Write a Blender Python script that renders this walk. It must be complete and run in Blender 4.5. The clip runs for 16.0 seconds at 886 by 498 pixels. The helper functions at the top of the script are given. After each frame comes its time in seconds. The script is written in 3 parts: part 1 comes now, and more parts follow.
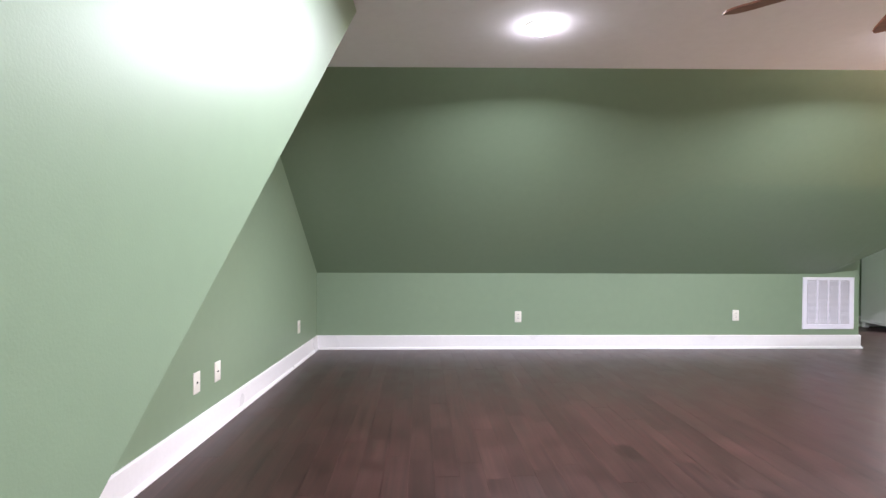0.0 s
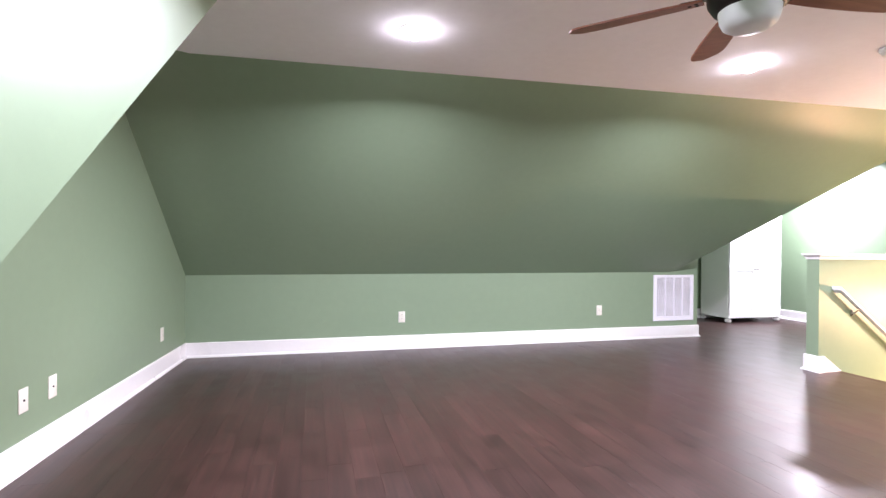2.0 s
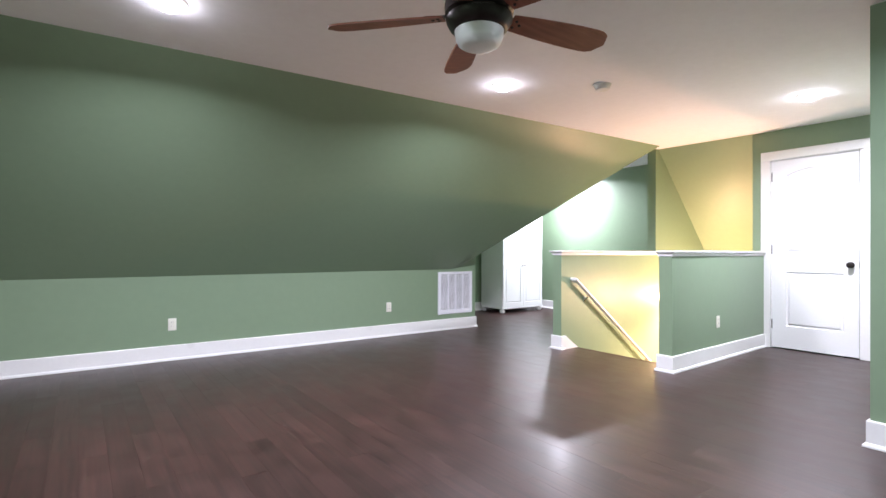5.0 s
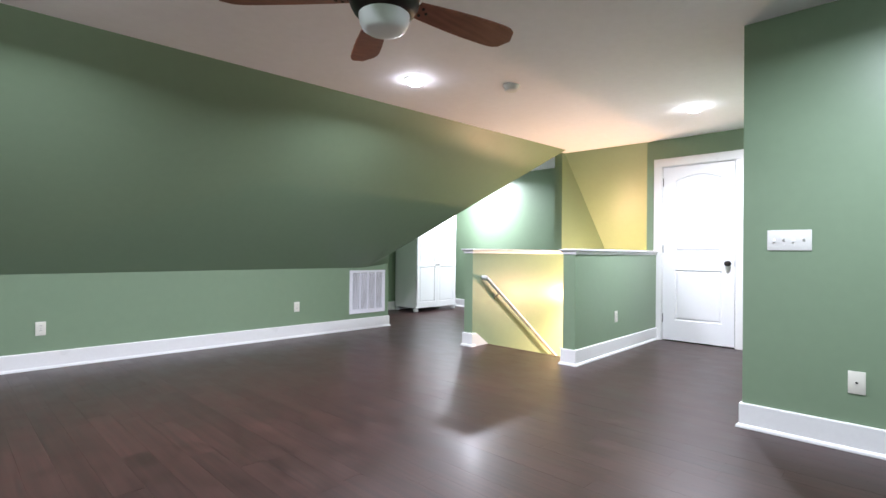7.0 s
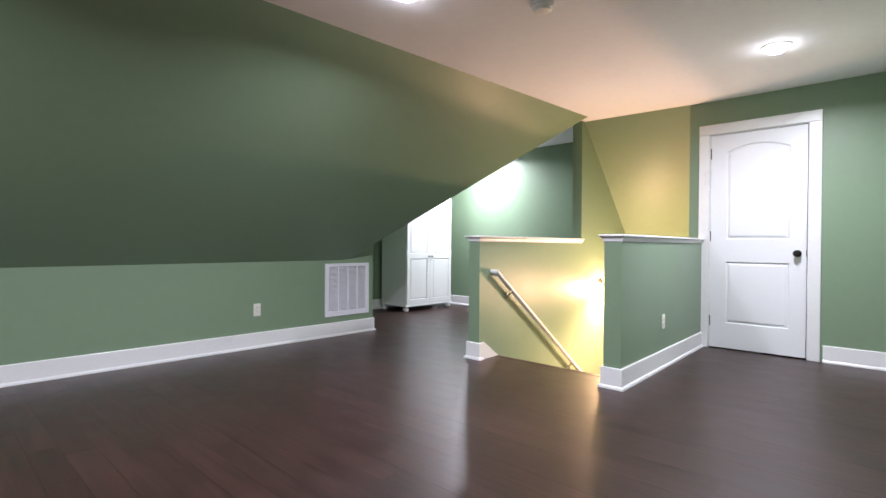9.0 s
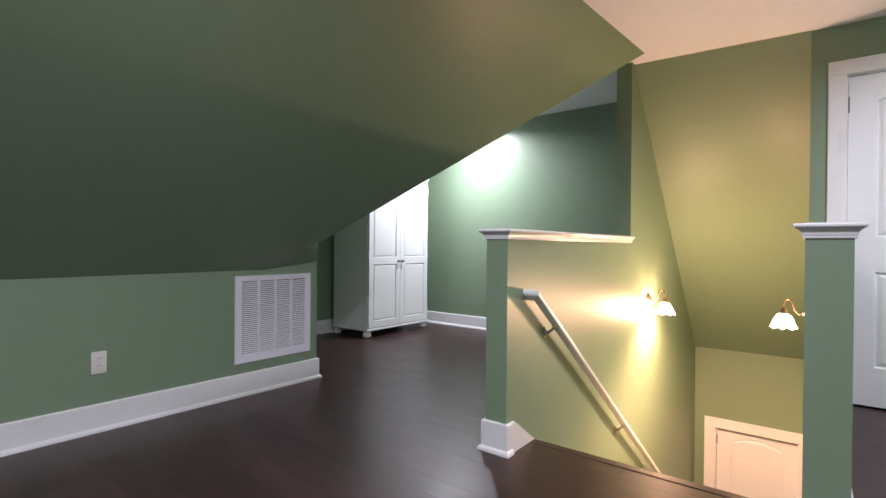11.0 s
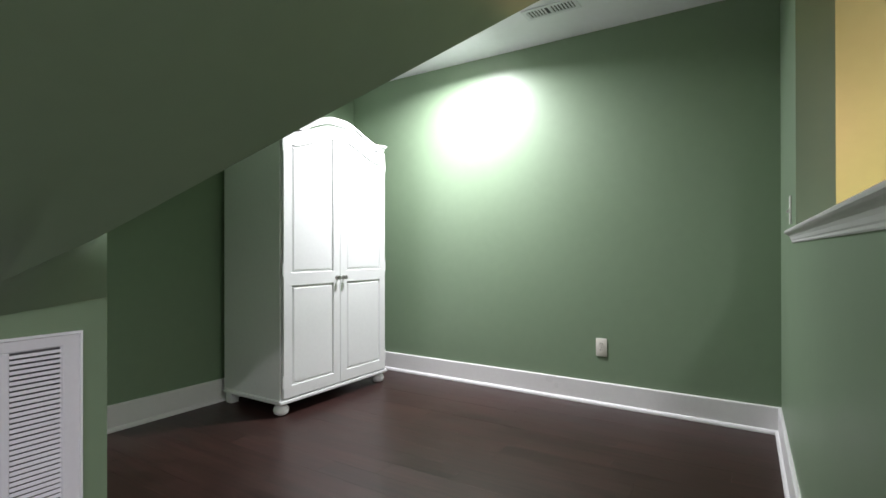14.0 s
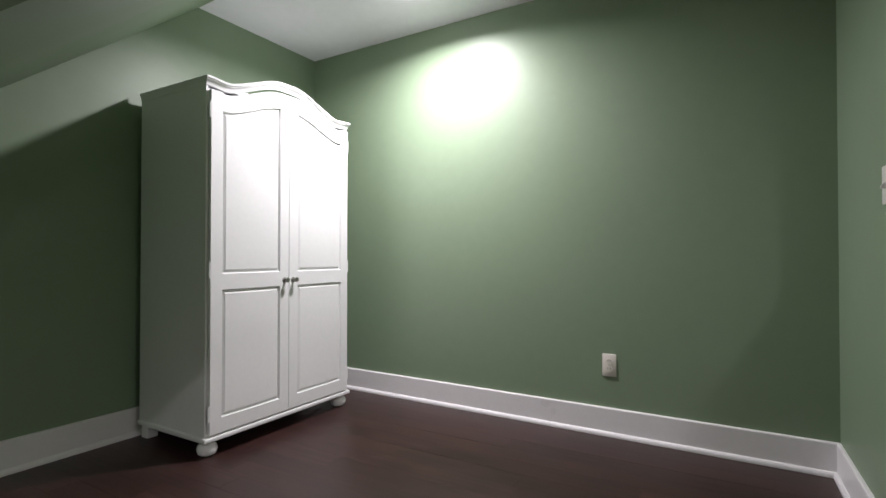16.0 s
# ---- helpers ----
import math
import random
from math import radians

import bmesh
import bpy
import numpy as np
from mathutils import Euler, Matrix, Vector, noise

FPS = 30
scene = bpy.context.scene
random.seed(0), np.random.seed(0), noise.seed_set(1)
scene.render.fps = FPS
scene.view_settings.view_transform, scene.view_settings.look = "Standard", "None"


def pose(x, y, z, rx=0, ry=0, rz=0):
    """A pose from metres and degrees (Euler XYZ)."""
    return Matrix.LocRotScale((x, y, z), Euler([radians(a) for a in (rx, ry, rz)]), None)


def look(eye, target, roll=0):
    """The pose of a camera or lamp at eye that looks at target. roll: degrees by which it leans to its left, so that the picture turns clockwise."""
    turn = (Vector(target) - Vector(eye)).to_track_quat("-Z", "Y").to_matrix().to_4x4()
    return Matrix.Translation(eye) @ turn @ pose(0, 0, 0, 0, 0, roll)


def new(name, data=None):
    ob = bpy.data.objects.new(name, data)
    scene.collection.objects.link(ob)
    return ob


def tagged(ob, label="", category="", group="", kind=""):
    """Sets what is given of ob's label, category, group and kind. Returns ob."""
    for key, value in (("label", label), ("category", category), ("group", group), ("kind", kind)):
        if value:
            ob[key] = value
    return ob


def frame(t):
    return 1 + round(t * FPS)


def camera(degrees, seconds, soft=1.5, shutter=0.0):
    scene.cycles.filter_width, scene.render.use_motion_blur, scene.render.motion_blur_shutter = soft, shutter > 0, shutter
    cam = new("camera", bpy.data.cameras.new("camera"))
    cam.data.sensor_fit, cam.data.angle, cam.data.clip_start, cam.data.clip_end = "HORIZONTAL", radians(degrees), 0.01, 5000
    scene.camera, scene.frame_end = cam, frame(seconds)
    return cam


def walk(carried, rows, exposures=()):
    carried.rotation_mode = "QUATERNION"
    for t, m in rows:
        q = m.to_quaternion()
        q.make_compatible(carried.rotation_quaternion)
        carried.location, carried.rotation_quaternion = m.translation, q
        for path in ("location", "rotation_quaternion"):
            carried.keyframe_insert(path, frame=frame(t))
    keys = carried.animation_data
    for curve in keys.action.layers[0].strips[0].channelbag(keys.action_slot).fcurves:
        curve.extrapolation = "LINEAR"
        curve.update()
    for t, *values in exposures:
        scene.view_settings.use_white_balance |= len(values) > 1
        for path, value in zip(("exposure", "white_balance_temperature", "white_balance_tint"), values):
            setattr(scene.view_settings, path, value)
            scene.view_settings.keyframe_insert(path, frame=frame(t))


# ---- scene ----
cam = camera(83.2, 16.0)
PATH = [
    (0, (-0.717, -0.505, 1.098), (-0.63, 1.493, 1.077), 0.4),
    (0.5, (-0.685, -0.524, 1.097), (-0.527, 1.47, 1.078), 0.5),
    (1, (-0.636, -0.542, 1.098), (-0.384, 1.442, 1.082), 0.5),
    (1.5, (-0.63, -0.527, 1.067), (-0.252, 1.437, 1.062), 0.5),
    (2, (-0.593, -0.537, 1.08), (-0.096, 1.4, 1.073), 0.5),
    (2.5, (-0.558, -0.559, 1.051), (0.056, 1.344, 1.056), 0.5),
    (3, (-0.532, -0.569, 1.052), (0.19, 1.296, 1.055), 0.4),
    (3.5, (-0.505, -0.582, 1.044), (0.331, 1.235, 1.052), 0.4),
    (4, (-0.463, -0.602, 1.05), (0.488, 1.158, 1.056), 0.2),
    (4.5, (-0.427, -0.624, 1.036), (0.641, 1.067, 1.047), 0.3),
    (5, (-0.404, -0.637, 1.039), (0.772, 0.981, 1.048), 0.2),
    (5.2, (-0.394, -0.641, 1.037), (0.829, 0.943, 1.046), 0.2),
    (7.3, (-0.284, -0.613, 1.005), (1.15, 0.78, 1.015), 0.4),
    (7.5, (-0.252, -0.599, 1.013), (1.183, 0.795, 1.015), 0.1),
    (8, (-0.095, -0.426, 1.0), (1.35, 0.956, 0.991), 0.1),
    (8.5, (0.162, -0.143, 0.998), (1.608, 1.239, 0.983), 0.1),
    (9, (0.442, 0.26, 0.971), (1.903, 1.626, 0.954), 0.4),
    (11.5, (2.064, 2.038, 0.967), (3.658, 3.246, 0.955), 0.2),
    (12, (2.379, 2.351, 0.963), (3.993, 3.533, 0.952), 0.0),
    (12.5, (2.663, 2.627, 0.968), (4.294, 3.784, 0.96), -0.0),
    (13, (2.925, 2.853, 0.974), (4.578, 3.978, 0.969), -0.1),
    (13.5, (3.158, 3.007, 0.976), (4.821, 4.119, 0.973), -0.1),
    (14, (3.353, 3.171, 0.975), (5.043, 4.241, 0.98), -0.1),
    (14.5, (3.549, 3.282, 0.968), (5.249, 4.334, 0.979), -0.1),
    (15, (3.699, 3.354, 0.948), (5.411, 4.387, 0.968), -0.1),
    (15.5, (3.808, 3.412, 0.934), (5.53, 4.43, 0.956), -0.0),
    (16, (3.885, 3.453, 0.926), (5.613, 4.46, 0.952), 0.0),
]

EXPOSURES = [(0, 0.18, 6250, 16), (2.5, 0.46, 6230, 22), (3.5, 0.38, 6230, 22), (5, -0.10, 6060, 13), (7.5, -0.30, 5980, 8), (8.2, -0.47, 5990, 9), (9, -0.70, 6080, 10), (11.5, -1.26, 6150, 13), (12.6, -1.31, 6160, 12), (13.4, -0.95, 6340, 5), (14.5, -1.08, 6560, 11), (16, -1.42, 6700, 15)]
walk(cam, [(t, look(eye, target, roll)) for t, eye, target, roll in PATH], EXPOSURES)

# ---- plan, in metres ----
CEIL = 2.365
X_GABLE, Y_KNEE, Y_NOOK, X_NOOK = -1.79, 4.69, 6.13, 6.53
X_CHEEK, X_RIGHT, X_DOOR = -1.08, 3.02, 5.715
Y_RIGHT = 0.18      # the wall corner with the switches
Y_WELL = 1.857      # the stairwell side of the door wall
KNEE_A = Vector((3.60, 4.69, 0.80))     # where the knee wall begins to rise
VALLEY_B = Vector((3.885, 4.437, 1.002))   # foot of the valley
VALLEY_T = Vector((5.452, 2.815, CEIL))  # top of the valley
X_NOSE, STAIR_Y0, STAIR_Y1 = 3.96, 1.80, 2.91
RISE, RUN, STEPS = 0.18, 0.245, 17
Z_LOW = -RISE * STEPS
CAN_LIGHTS = [(-0.03, 2.375, 86), (2.315, 2.295, 90), (4.555, 0.95, 80), (6.085, 4.945, 118), (-0.60, 0.55, 45), (2.0, -0.6, 56)]



def gable(y):
    """The gable wall stands a little out of square."""
    return X_GABLE - 0.06 * (Y_KNEE - y)


def nook_side(y):
    """The nook wall beside the wardrobe leans away from the room."""
    return X_NOOK + 0.019 * (y - 3.03)


def rail_skew(x):
    """The rail-side stair wall runs a little out of square too."""
    return 0.017 * (x - 3.73)


def skewed(bm):
    for v in bm.verts:
        v.co.y += rail_skew(v.co.x)
    return bm


# ---- world and lamps ----
world = bpy.data.worlds.new("world")
scene.world = world
world.use_nodes = True
world.node_tree.nodes["Background"].inputs["Color"].default_value = (0.02, 0.02, 0.022, 1)
world.node_tree.nodes["Background"].inputs["Strength"].default_value = 0.2


def disc_lamp(name, place, power, size, spread, colour):
    lamp = bpy.data.lights.new(name, "AREA")
    lamp.shape, lamp.size, lamp.energy, lamp.spread, lamp.color = "DISK", size, power, radians(spread), colour
    ob = new(name, lamp)
    ob.location = place
    return ob


LAMP_WHITE, LAMP_COOL = (0.98, 0.95, 1.03), (0.96, 0.97, 1.05)
for lx, ly, watts in CAN_LIGHTS:
    tone = LAMP_COOL if ly < 0.6 else LAMP_WHITE      # the two lamps in the dormer are cooler
    disc_lamp("can_lamp", (lx, ly, CEIL - 0.050), watts, 0.13, 165, tone)
    glow = bpy.data.lights.new("can_halo_fill", "POINT")     # added fill: lightens the ceiling round each can, standing in for lens bloom
    glow.energy, glow.shadow_soft_size, glow.color = watts * 0.011, 0.04, tone
    new("can_halo_fill", glow).location = (lx, ly, CEIL - 0.075)
WARM = (1.0, 0.52, 0.29)
for lx, ly, side in ((6.06, STAIR_Y1, -1), (5.78, Y_WELL, 1)):
    bulb = bpy.data.lights.new("sconce_lamp", "POINT")
    bulb.energy, bulb.shadow_soft_size, bulb.color = 106, 0.045, WARM
    bulb_ob = new("sconce_lamp", bulb)
    bulb_ob.location = (lx, ly + side * 0.135 + (rail_skew(lx) if side < 0 else 0), 0.44)
    mouth = bpy.data.lights.new("sconce_mouth", "SPOT")     # the open mouth of the shade throws most of its light down
    mouth.energy, mouth.shadow_soft_size, mouth.color = 350, 0.05, WARM
    mouth.spot_size, mouth.spot_blend = radians(160), 0.6
    new("sconce_mouth", mouth).location = bulb_ob.location


# ---- materials ----
def material(name, colour, rough=0.5, metal=0.0, vary=0.06, scale=6.0, bump=0.0, bump_scale=200.0, coat=0.0, emit=None, strength=0.0):
    mat = bpy.data.materials.new(name)
    mat.use_nodes = True
    tree = mat.node_tree
    nodes, links = tree.nodes, tree.links
    shader = nodes["Principled BSDF"]
    shader.inputs["Roughness"].default_value = rough
    shader.inputs["Metallic"].default_value = metal
    shader.inputs["Coat Weight"].default_value = coat
    shader.inputs["Coat Roughness"].default_value = 0.15
    where = nodes.new("ShaderNodeNewGeometry")
    big = nodes.new("ShaderNodeTexNoise")
    big.inputs["Scale"].default_value, big.inputs["Detail"].default_value = scale * 0.25, 3
    fine = nodes.new("ShaderNodeTexNoise")
    fine.inputs["Scale"].default_value, fine.inputs["Detail"].default_value = scale * 6, 4
    add = nodes.new("ShaderNodeMath")
    add.operation = "ADD"
    links.new(where.outputs["Position"], big.inputs["Vector"])
    links.new(where.outputs["Position"], fine.inputs["Vector"])
    links.new(big.outputs["Fac"], add.inputs[0])
    links.new(fine.outputs["Fac"], add.inputs[1])
    ramp = nodes.new("ShaderNodeMapRange")
    ramp.inputs["From Min"].default_value, ramp.inputs["From Max"].default_value = 0.6, 1.4
    ramp.inputs["To Min"].default_value, ramp.inputs["To Max"].default_value = 1 - vary, 1 + vary
    links.new(add.outputs[0], ramp.inputs["Value"])
    tint = nodes.new("ShaderNodeMix")
    tint.data_type, tint.blend_type = "RGBA", "MULTIPLY"
    tint.inputs["Factor"].default_value = 1.0
    tint.inputs["A"].default_value = (*colour, 1)
    links.new(ramp.outputs["Result"], tint.inputs["B"])
    links.new(tint.outputs["Result"], shader.inputs["Base Color"])
    rough_range = nodes.new("ShaderNodeMapRange")
    rough_range.inputs["From Min"].default_value, rough_range.inputs["From Max"].default_value = 0.3, 0.7
    rough_range.inputs["To Min"].default_value = max(0.02, rough - 0.06)
    rough_range.inputs["To Max"].default_value = min(1.0, rough + 0.06)
    links.new(big.outputs["Fac"], rough_range.inputs["Value"])
    links.new(rough_range.outputs["Result"], shader.inputs["Roughness"])
    if bump:
        grain = nodes.new("ShaderNodeTexNoise")
        grain.inputs["Scale"].default_value, grain.inputs["Detail"].default_value = bump_scale, 3
        links.new(where.outputs["Position"], grain.inputs["Vector"])
        relief = nodes.new("ShaderNodeBump")
        relief.inputs["Strength"].default_value, relief.inputs["Distance"].default_value = bump, 0.002
        links.new(grain.outputs["Fac"], relief.inputs["Height"])
        links.new(relief.outputs["Normal"], shader.inputs["Normal"])
    if emit:
        shader.inputs["Emission Color"].default_value = (*emit, 1)
        shader.inputs["Emission Strength"].default_value = strength
    return mat


def wood(name, dark, mid, light, rough, random_from, along="Y", coat=0.0, tone=(0.84, 1.16)):
    """Stained boards: long grain, blotches and a tone of its own for each board."""
    mat = bpy.data.materials.new(name)
    mat.use_nodes = True
    nodes, links = mat.node_tree.nodes, mat.node_tree.links
    shader = nodes["Principled BSDF"]
    where = nodes.new("ShaderNodeNewGeometry" if random_from != "local" else "ShaderNodeTexCoord")
    if random_from == "island":
        chance = where.outputs["Random Per Island"]
    else:
        info = nodes.new("ShaderNodeObjectInfo")
        chance = info.outputs["Random"]
    shift = nodes.new("ShaderNodeCombineXYZ")
    times = nodes.new("ShaderNodeMath")
    times.operation, times.inputs[1].default_value = "MULTIPLY", 37.0
    links.new(chance, times.inputs[0])
    for axis in "XYZ":
        links.new(times.outputs[0], shift.inputs[axis])
    move = nodes.new("ShaderNodeVectorMath")
    move.operation = "ADD"
    links.new(where.outputs["Object" if random_from == "local" else "Position"], move.inputs[0])
    links.new(shift.outputs[0], move.inputs[1])
    squash = nodes.new("ShaderNodeMapping")
    squash.inputs["Scale"].default_value = (24, 0.9, 24) if along == "Y" else (1.6, 22, 22)
    links.new(move.outputs[0], squash.inputs["Vector"])
    grain = nodes.new("ShaderNodeTexNoise")
    grain.inputs["Scale"].default_value, grain.inputs["Detail"].default_value = 2.2, 7
    grain.inputs["Distortion"].default_value = 0.25
    links.new(squash.outputs[0], grain.inputs["Vector"])
    ramp = nodes.new("ShaderNodeValToRGB")
    ramp.color_ramp.elements[0].position, ramp.color_ramp.elements[0].color = 0.28, (*dark, 1)
    ramp.color_ramp.elements[1].position, ramp.color_ramp.elements[1].color = 0.74, (*light, 1)
    middle = ramp.color_ramp.elements.new(0.5)
    middle.color = (*mid, 1)
    links.new(grain.outputs["Fac"], ramp.inputs["Fac"])
    blotch = nodes.new("ShaderNodeTexNoise")
    blotch.inputs["Scale"].default_value, blotch.inputs["Detail"].default_value = 4.5, 3
    links.new(move.outputs[0], blotch.inputs["Vector"])
    tone_range = nodes.new("ShaderNodeMapRange")
    tone_range.inputs["To Min"].default_value, tone_range.inputs["To Max"].default_value = tone
    links.new(chance, tone_range.inputs["Value"])
    blotch_range = nodes.new("ShaderNodeMapRange")
    blotch_range.inputs["From Min"].default_value, blotch_range.inputs["From Max"].default_value = 0.3, 0.7
    blotch_range.inputs["To Min"].default_value, blotch_range.inputs["To Max"].default_value = 0.80, 1.20
    links.new(blotch.outputs["Fac"], blotch_range.inputs["Value"])
    both = nodes.new("ShaderNodeMath")
    both.operation = "MULTIPLY"
    links.new(tone_range.outputs["Result"], both.inputs[0])
    links.new(blotch_range.outputs["Result"], both.inputs[1])
    tint = nodes.new("ShaderNodeMix")
    tint.data_type, tint.blend_type = "RGBA", "MULTIPLY"
    tint.inputs["Factor"].default_value = 1.0
    links.new(ramp.outputs["Color"], tint.inputs["A"])
    links.new(both.outputs[0], tint.inputs["B"])
    links.new(tint.outputs["Result"], shader.inputs["Base Color"])
    gloss = nodes.new("ShaderNodeMapRange")
    gloss.inputs["From Min"].default_value, gloss.inputs["From Max"].default_value = 0.3, 0.7
    gloss.inputs["To Min"].default_value, gloss.inputs["To Max"].default_value = rough - 0.015, rough + 0.045
    links.new(blotch.outputs["Fac"], gloss.inputs["Value"])
    links.new(gloss.outputs["Result"], shader.inputs["Roughness"])
    relief = nodes.new("ShaderNodeBump")
    relief.inputs["Strength"].default_value, relief.inputs["Distance"].default_value = 0.05, 0.001
    links.new(grain.outputs["Fac"], relief.inputs["Height"])
    links.new(relief.outputs["Normal"], shader.inputs["Normal"])
    shader.inputs["Coat Weight"].default_value = coat
    shader.inputs["Coat Roughness"].default_value = 0.20
    shader.inputs["Specular IOR Level"].default_value = 0.36
    return mat


GREEN = material("sage_green_wall_paint", (0.207, 0.284, 0.185), 0.44, vary=0.03, scale=3, bump=0.08, bump_scale=260)
WHITE_CEILING = material("flat_white_ceiling_paint", (0.90, 0.89, 0.94), 0.85, vary=0.03, scale=3, bump=0.25, bump_scale=220)
TRIM = material("white_semigloss_trim_paint", (0.80, 0.79, 0.79), 0.32, vary=0.03, scale=8, bump=0.05, bump_scale=90)
DOOR_PAINT = material("white_door_paint", (0.80, 0.80, 0.82), 0.38, vary=0.02, scale=8, bump=0.08, bump_scale=120)
WARDROBE_PAINT = material("white_lacquered_wood", (0.80, 0.81, 0.80), 0.36, vary=0.03, scale=7, bump=0.06, bump_scale=80)
PLASTIC = material("white_plastic", (0.78, 0.77, 0.74), 0.35, vary=0.02)
IVORY = material("ivory_plastic", (0.74, 0.72, 0.64), 0.35, vary=0.02)
SLOT = material("dark_slot", (0.02, 0.02, 0.02), 0.7)
GRILLE = material("white_enamelled_steel", (0.80, 0.79, 0.85), 0.4, vary=0.03, scale=12)
GRILLE_BACK = material("dark_grille_backing", (0.10, 0.097, 0.107), 0.9, vary=0.15, scale=30)
BRONZE = material("oil_rubbed_bronze", (0.035, 0.028, 0.026), 0.38, metal=0.75, vary=0.2, scale=20)
BRASS = material("aged_copper_brass", (0.24, 0.155, 0.11), 0.42, metal=0.9, vary=0.15, scale=25)
NICKEL = material("brushed_nickel", (0.45, 0.43, 0.41), 0.3, metal=1.0, vary=0.1, scale=30)
STEEL = material("dark_hinge_steel", (0.06, 0.055, 0.05), 0.4, metal=0.8, vary=0.1, scale=30)
BOWL_GLASS = material("frosted_white_glass", (0.90, 0.90, 0.91), 0.45, vary=0.02)
CAN_GLOW = material("lit_lamp_lens", (0.9, 0.9, 0.9), 0.5, vary=0.0, emit=(1.0, 0.97, 0.98), strength=50.0)
SHADE_GLOW = material("lit_glass_shade", (0.9, 0.85, 0.75), 0.3, vary=0.0, emit=(1.0, 0.76, 0.5), strength=45.0)
FLOOR_DARK, FLOOR_MID, FLOOR_LIGHT = (0.021, 0.0098, 0.0085), (0.032, 0.0141, 0.0117), (0.044, 0.0190, 0.0156)
PLANK = wood("dark_stained_plank", FLOOR_DARK, FLOOR_MID, FLOOR_LIGHT, 0.37, "object", coat=0.06)
PLANK_REST = wood("dark_stained_planks_joined", FLOOR_DARK, FLOOR_MID, FLOOR_LIGHT, 0.37, "island", coat=0.06)
SUBFLOOR = material("dark_subfloor", (0.02, 0.013, 0.011), 0.8, vary=0.2)
FAN_WOOD = wood("reddish_walnut_blade", (0.20, 0.068, 0.042), (0.25, 0.086, 0.054), (0.30, 0.108, 0.068), 0.50, "local", along="X", tone=(0.92, 1.08))


# ---- mesh helpers ----
def mesh_of(name, bm, mat, smooth=False):
    bmesh.ops.recalc_face_normals(bm, faces=bm.faces[:])
    data = bpy.data.meshes.new(name)
    bm.to_mesh(data)
    bm.free()
    data.materials.append(mat)
    if smooth:
        for poly in data.polygons:
            poly.use_smooth = True
    return data


def soft_edges(data, degrees=35):
    """Smooth shading with sharp edges past an angle."""
    bm = bmesh.new()
    bm.from_mesh(data)
    for e in bm.edges:
        e.smooth = len(e.link_faces) == 2 and e.calc_face_angle(0) < radians(degrees)
    for f in bm.faces:
        f.smooth = True
    bm.to_mesh(data)
    bm.free()


def part(name, bm, mat, parent, label="", soft=False):
    data = mesh_of(name, bm, mat)
    if soft:
        soft_edges(data)
    ob = new(name, data)
    ob.parent = parent
    if label:
        tagged(ob, label)
    return ob


def thing(name, label, category, place=None, group="", kind=""):
    ob = new(name)
    ob.empty_display_size = 0.1
    if place is not None:
        ob.matrix_basis = place
    return tagged(ob, label, category, group, kind)


def structure(name, bm, mat, label, category="wall", soft=False):
    data = mesh_of(name, bm, mat)
    if soft:
        soft_edges(data)
    return tagged(new(name, data), label, category, kind="structure")


def box(bm, x0, y0, z0, x1, y1, z1, bevel=0.0, segments=1):
    ret = bmesh.ops.create_cube(bm, size=1.0, matrix=Matrix.Translation(((x0 + x1) / 2, (y0 + y1) / 2, (z0 + z1) / 2)) @ Matrix.Diagonal((x1 - x0, y1 - y0, z1 - z0, 1)))
    if bevel:
        edges = {e for v in ret["verts"] for e in v.link_edges}
        bmesh.ops.bevel(bm, geom=list(edges), offset=bevel, segments=segments, affect="EDGES", profile=0.5)
    return bm


def boxed(*args, **kw):
    return box(bmesh.new(), *args, **kw)


def prism(bm, outline, shift):
    """A closed solid: an outline of points, and the same moved by shift."""
    shift = Vector(shift)
    a = [bm.verts.new(p) for p in outline]
    b = [bm.verts.new(Vector(p) + shift) for p in outline]
    n = len(a)
    bm.faces.new(a)
    bm.faces.new(b[::-1])
    for k in range(n):
        bm.faces.new((a[k], b[k], b[(k + 1) % n], a[(k + 1) % n]))
    return bm


def lathe(bm, profile, m=Matrix(), steps=32):
    """A turned body about z, from pairs of radius and height."""
    rings = []
    for r, z in profile:
        if r < 1e-6:
            rings.append([bm.verts.new(m @ Vector((0, 0, z)))])
        else:
            rings.append([bm.verts.new(m @ Vector((r * math.cos(math.tau * k / steps), r * math.sin(math.tau * k / steps), z))) for k in range(steps)])
    for low, high in zip(rings, rings[1:]):
        for k in range(steps):
            k1 = (k + 1) % steps
            if len(low) == 1 and len(high) == 1:
                continue
            if len(low) == 1:
                bm.faces.new((low[0], high[k], high[k1]))
            elif len(high) == 1:
                bm.faces.new((low[k], low[k1], high[0]))
            else:
                bm.faces.new((low[k], low[k1], high[k1], high[k]))
    return bm


def tube(bm, points, radius, steps=12):
    """A round rod along points."""
    points = [Vector(p) for p in points]
    rings = []
    for k, p in enumerate(points):
        way = (points[min(k + 1, len(points) - 1)] - points[max(k - 1, 0)]).normalized()
        side = way.orthogonal().normalized() if k == 0 else (side - way * side.dot(way)).normalized()
        other = way.cross(side)
        r = radius[k] if isinstance(radius, (list, tuple)) else radius
        rings.append([bm.verts.new(p + r * (math.cos(math.tau * j / steps) * side + math.sin(math.tau * j / steps) * other)) for j in range(steps)])
    for low, high in zip(rings, rings[1:]):
        for j in range(steps):
            bm.faces.new((low[j], low[(j + 1) % steps], high[(j + 1) % steps], high[j]))
    bm.faces.new(rings[0][::-1])
    bm.faces.new(rings[-1])
    return bm


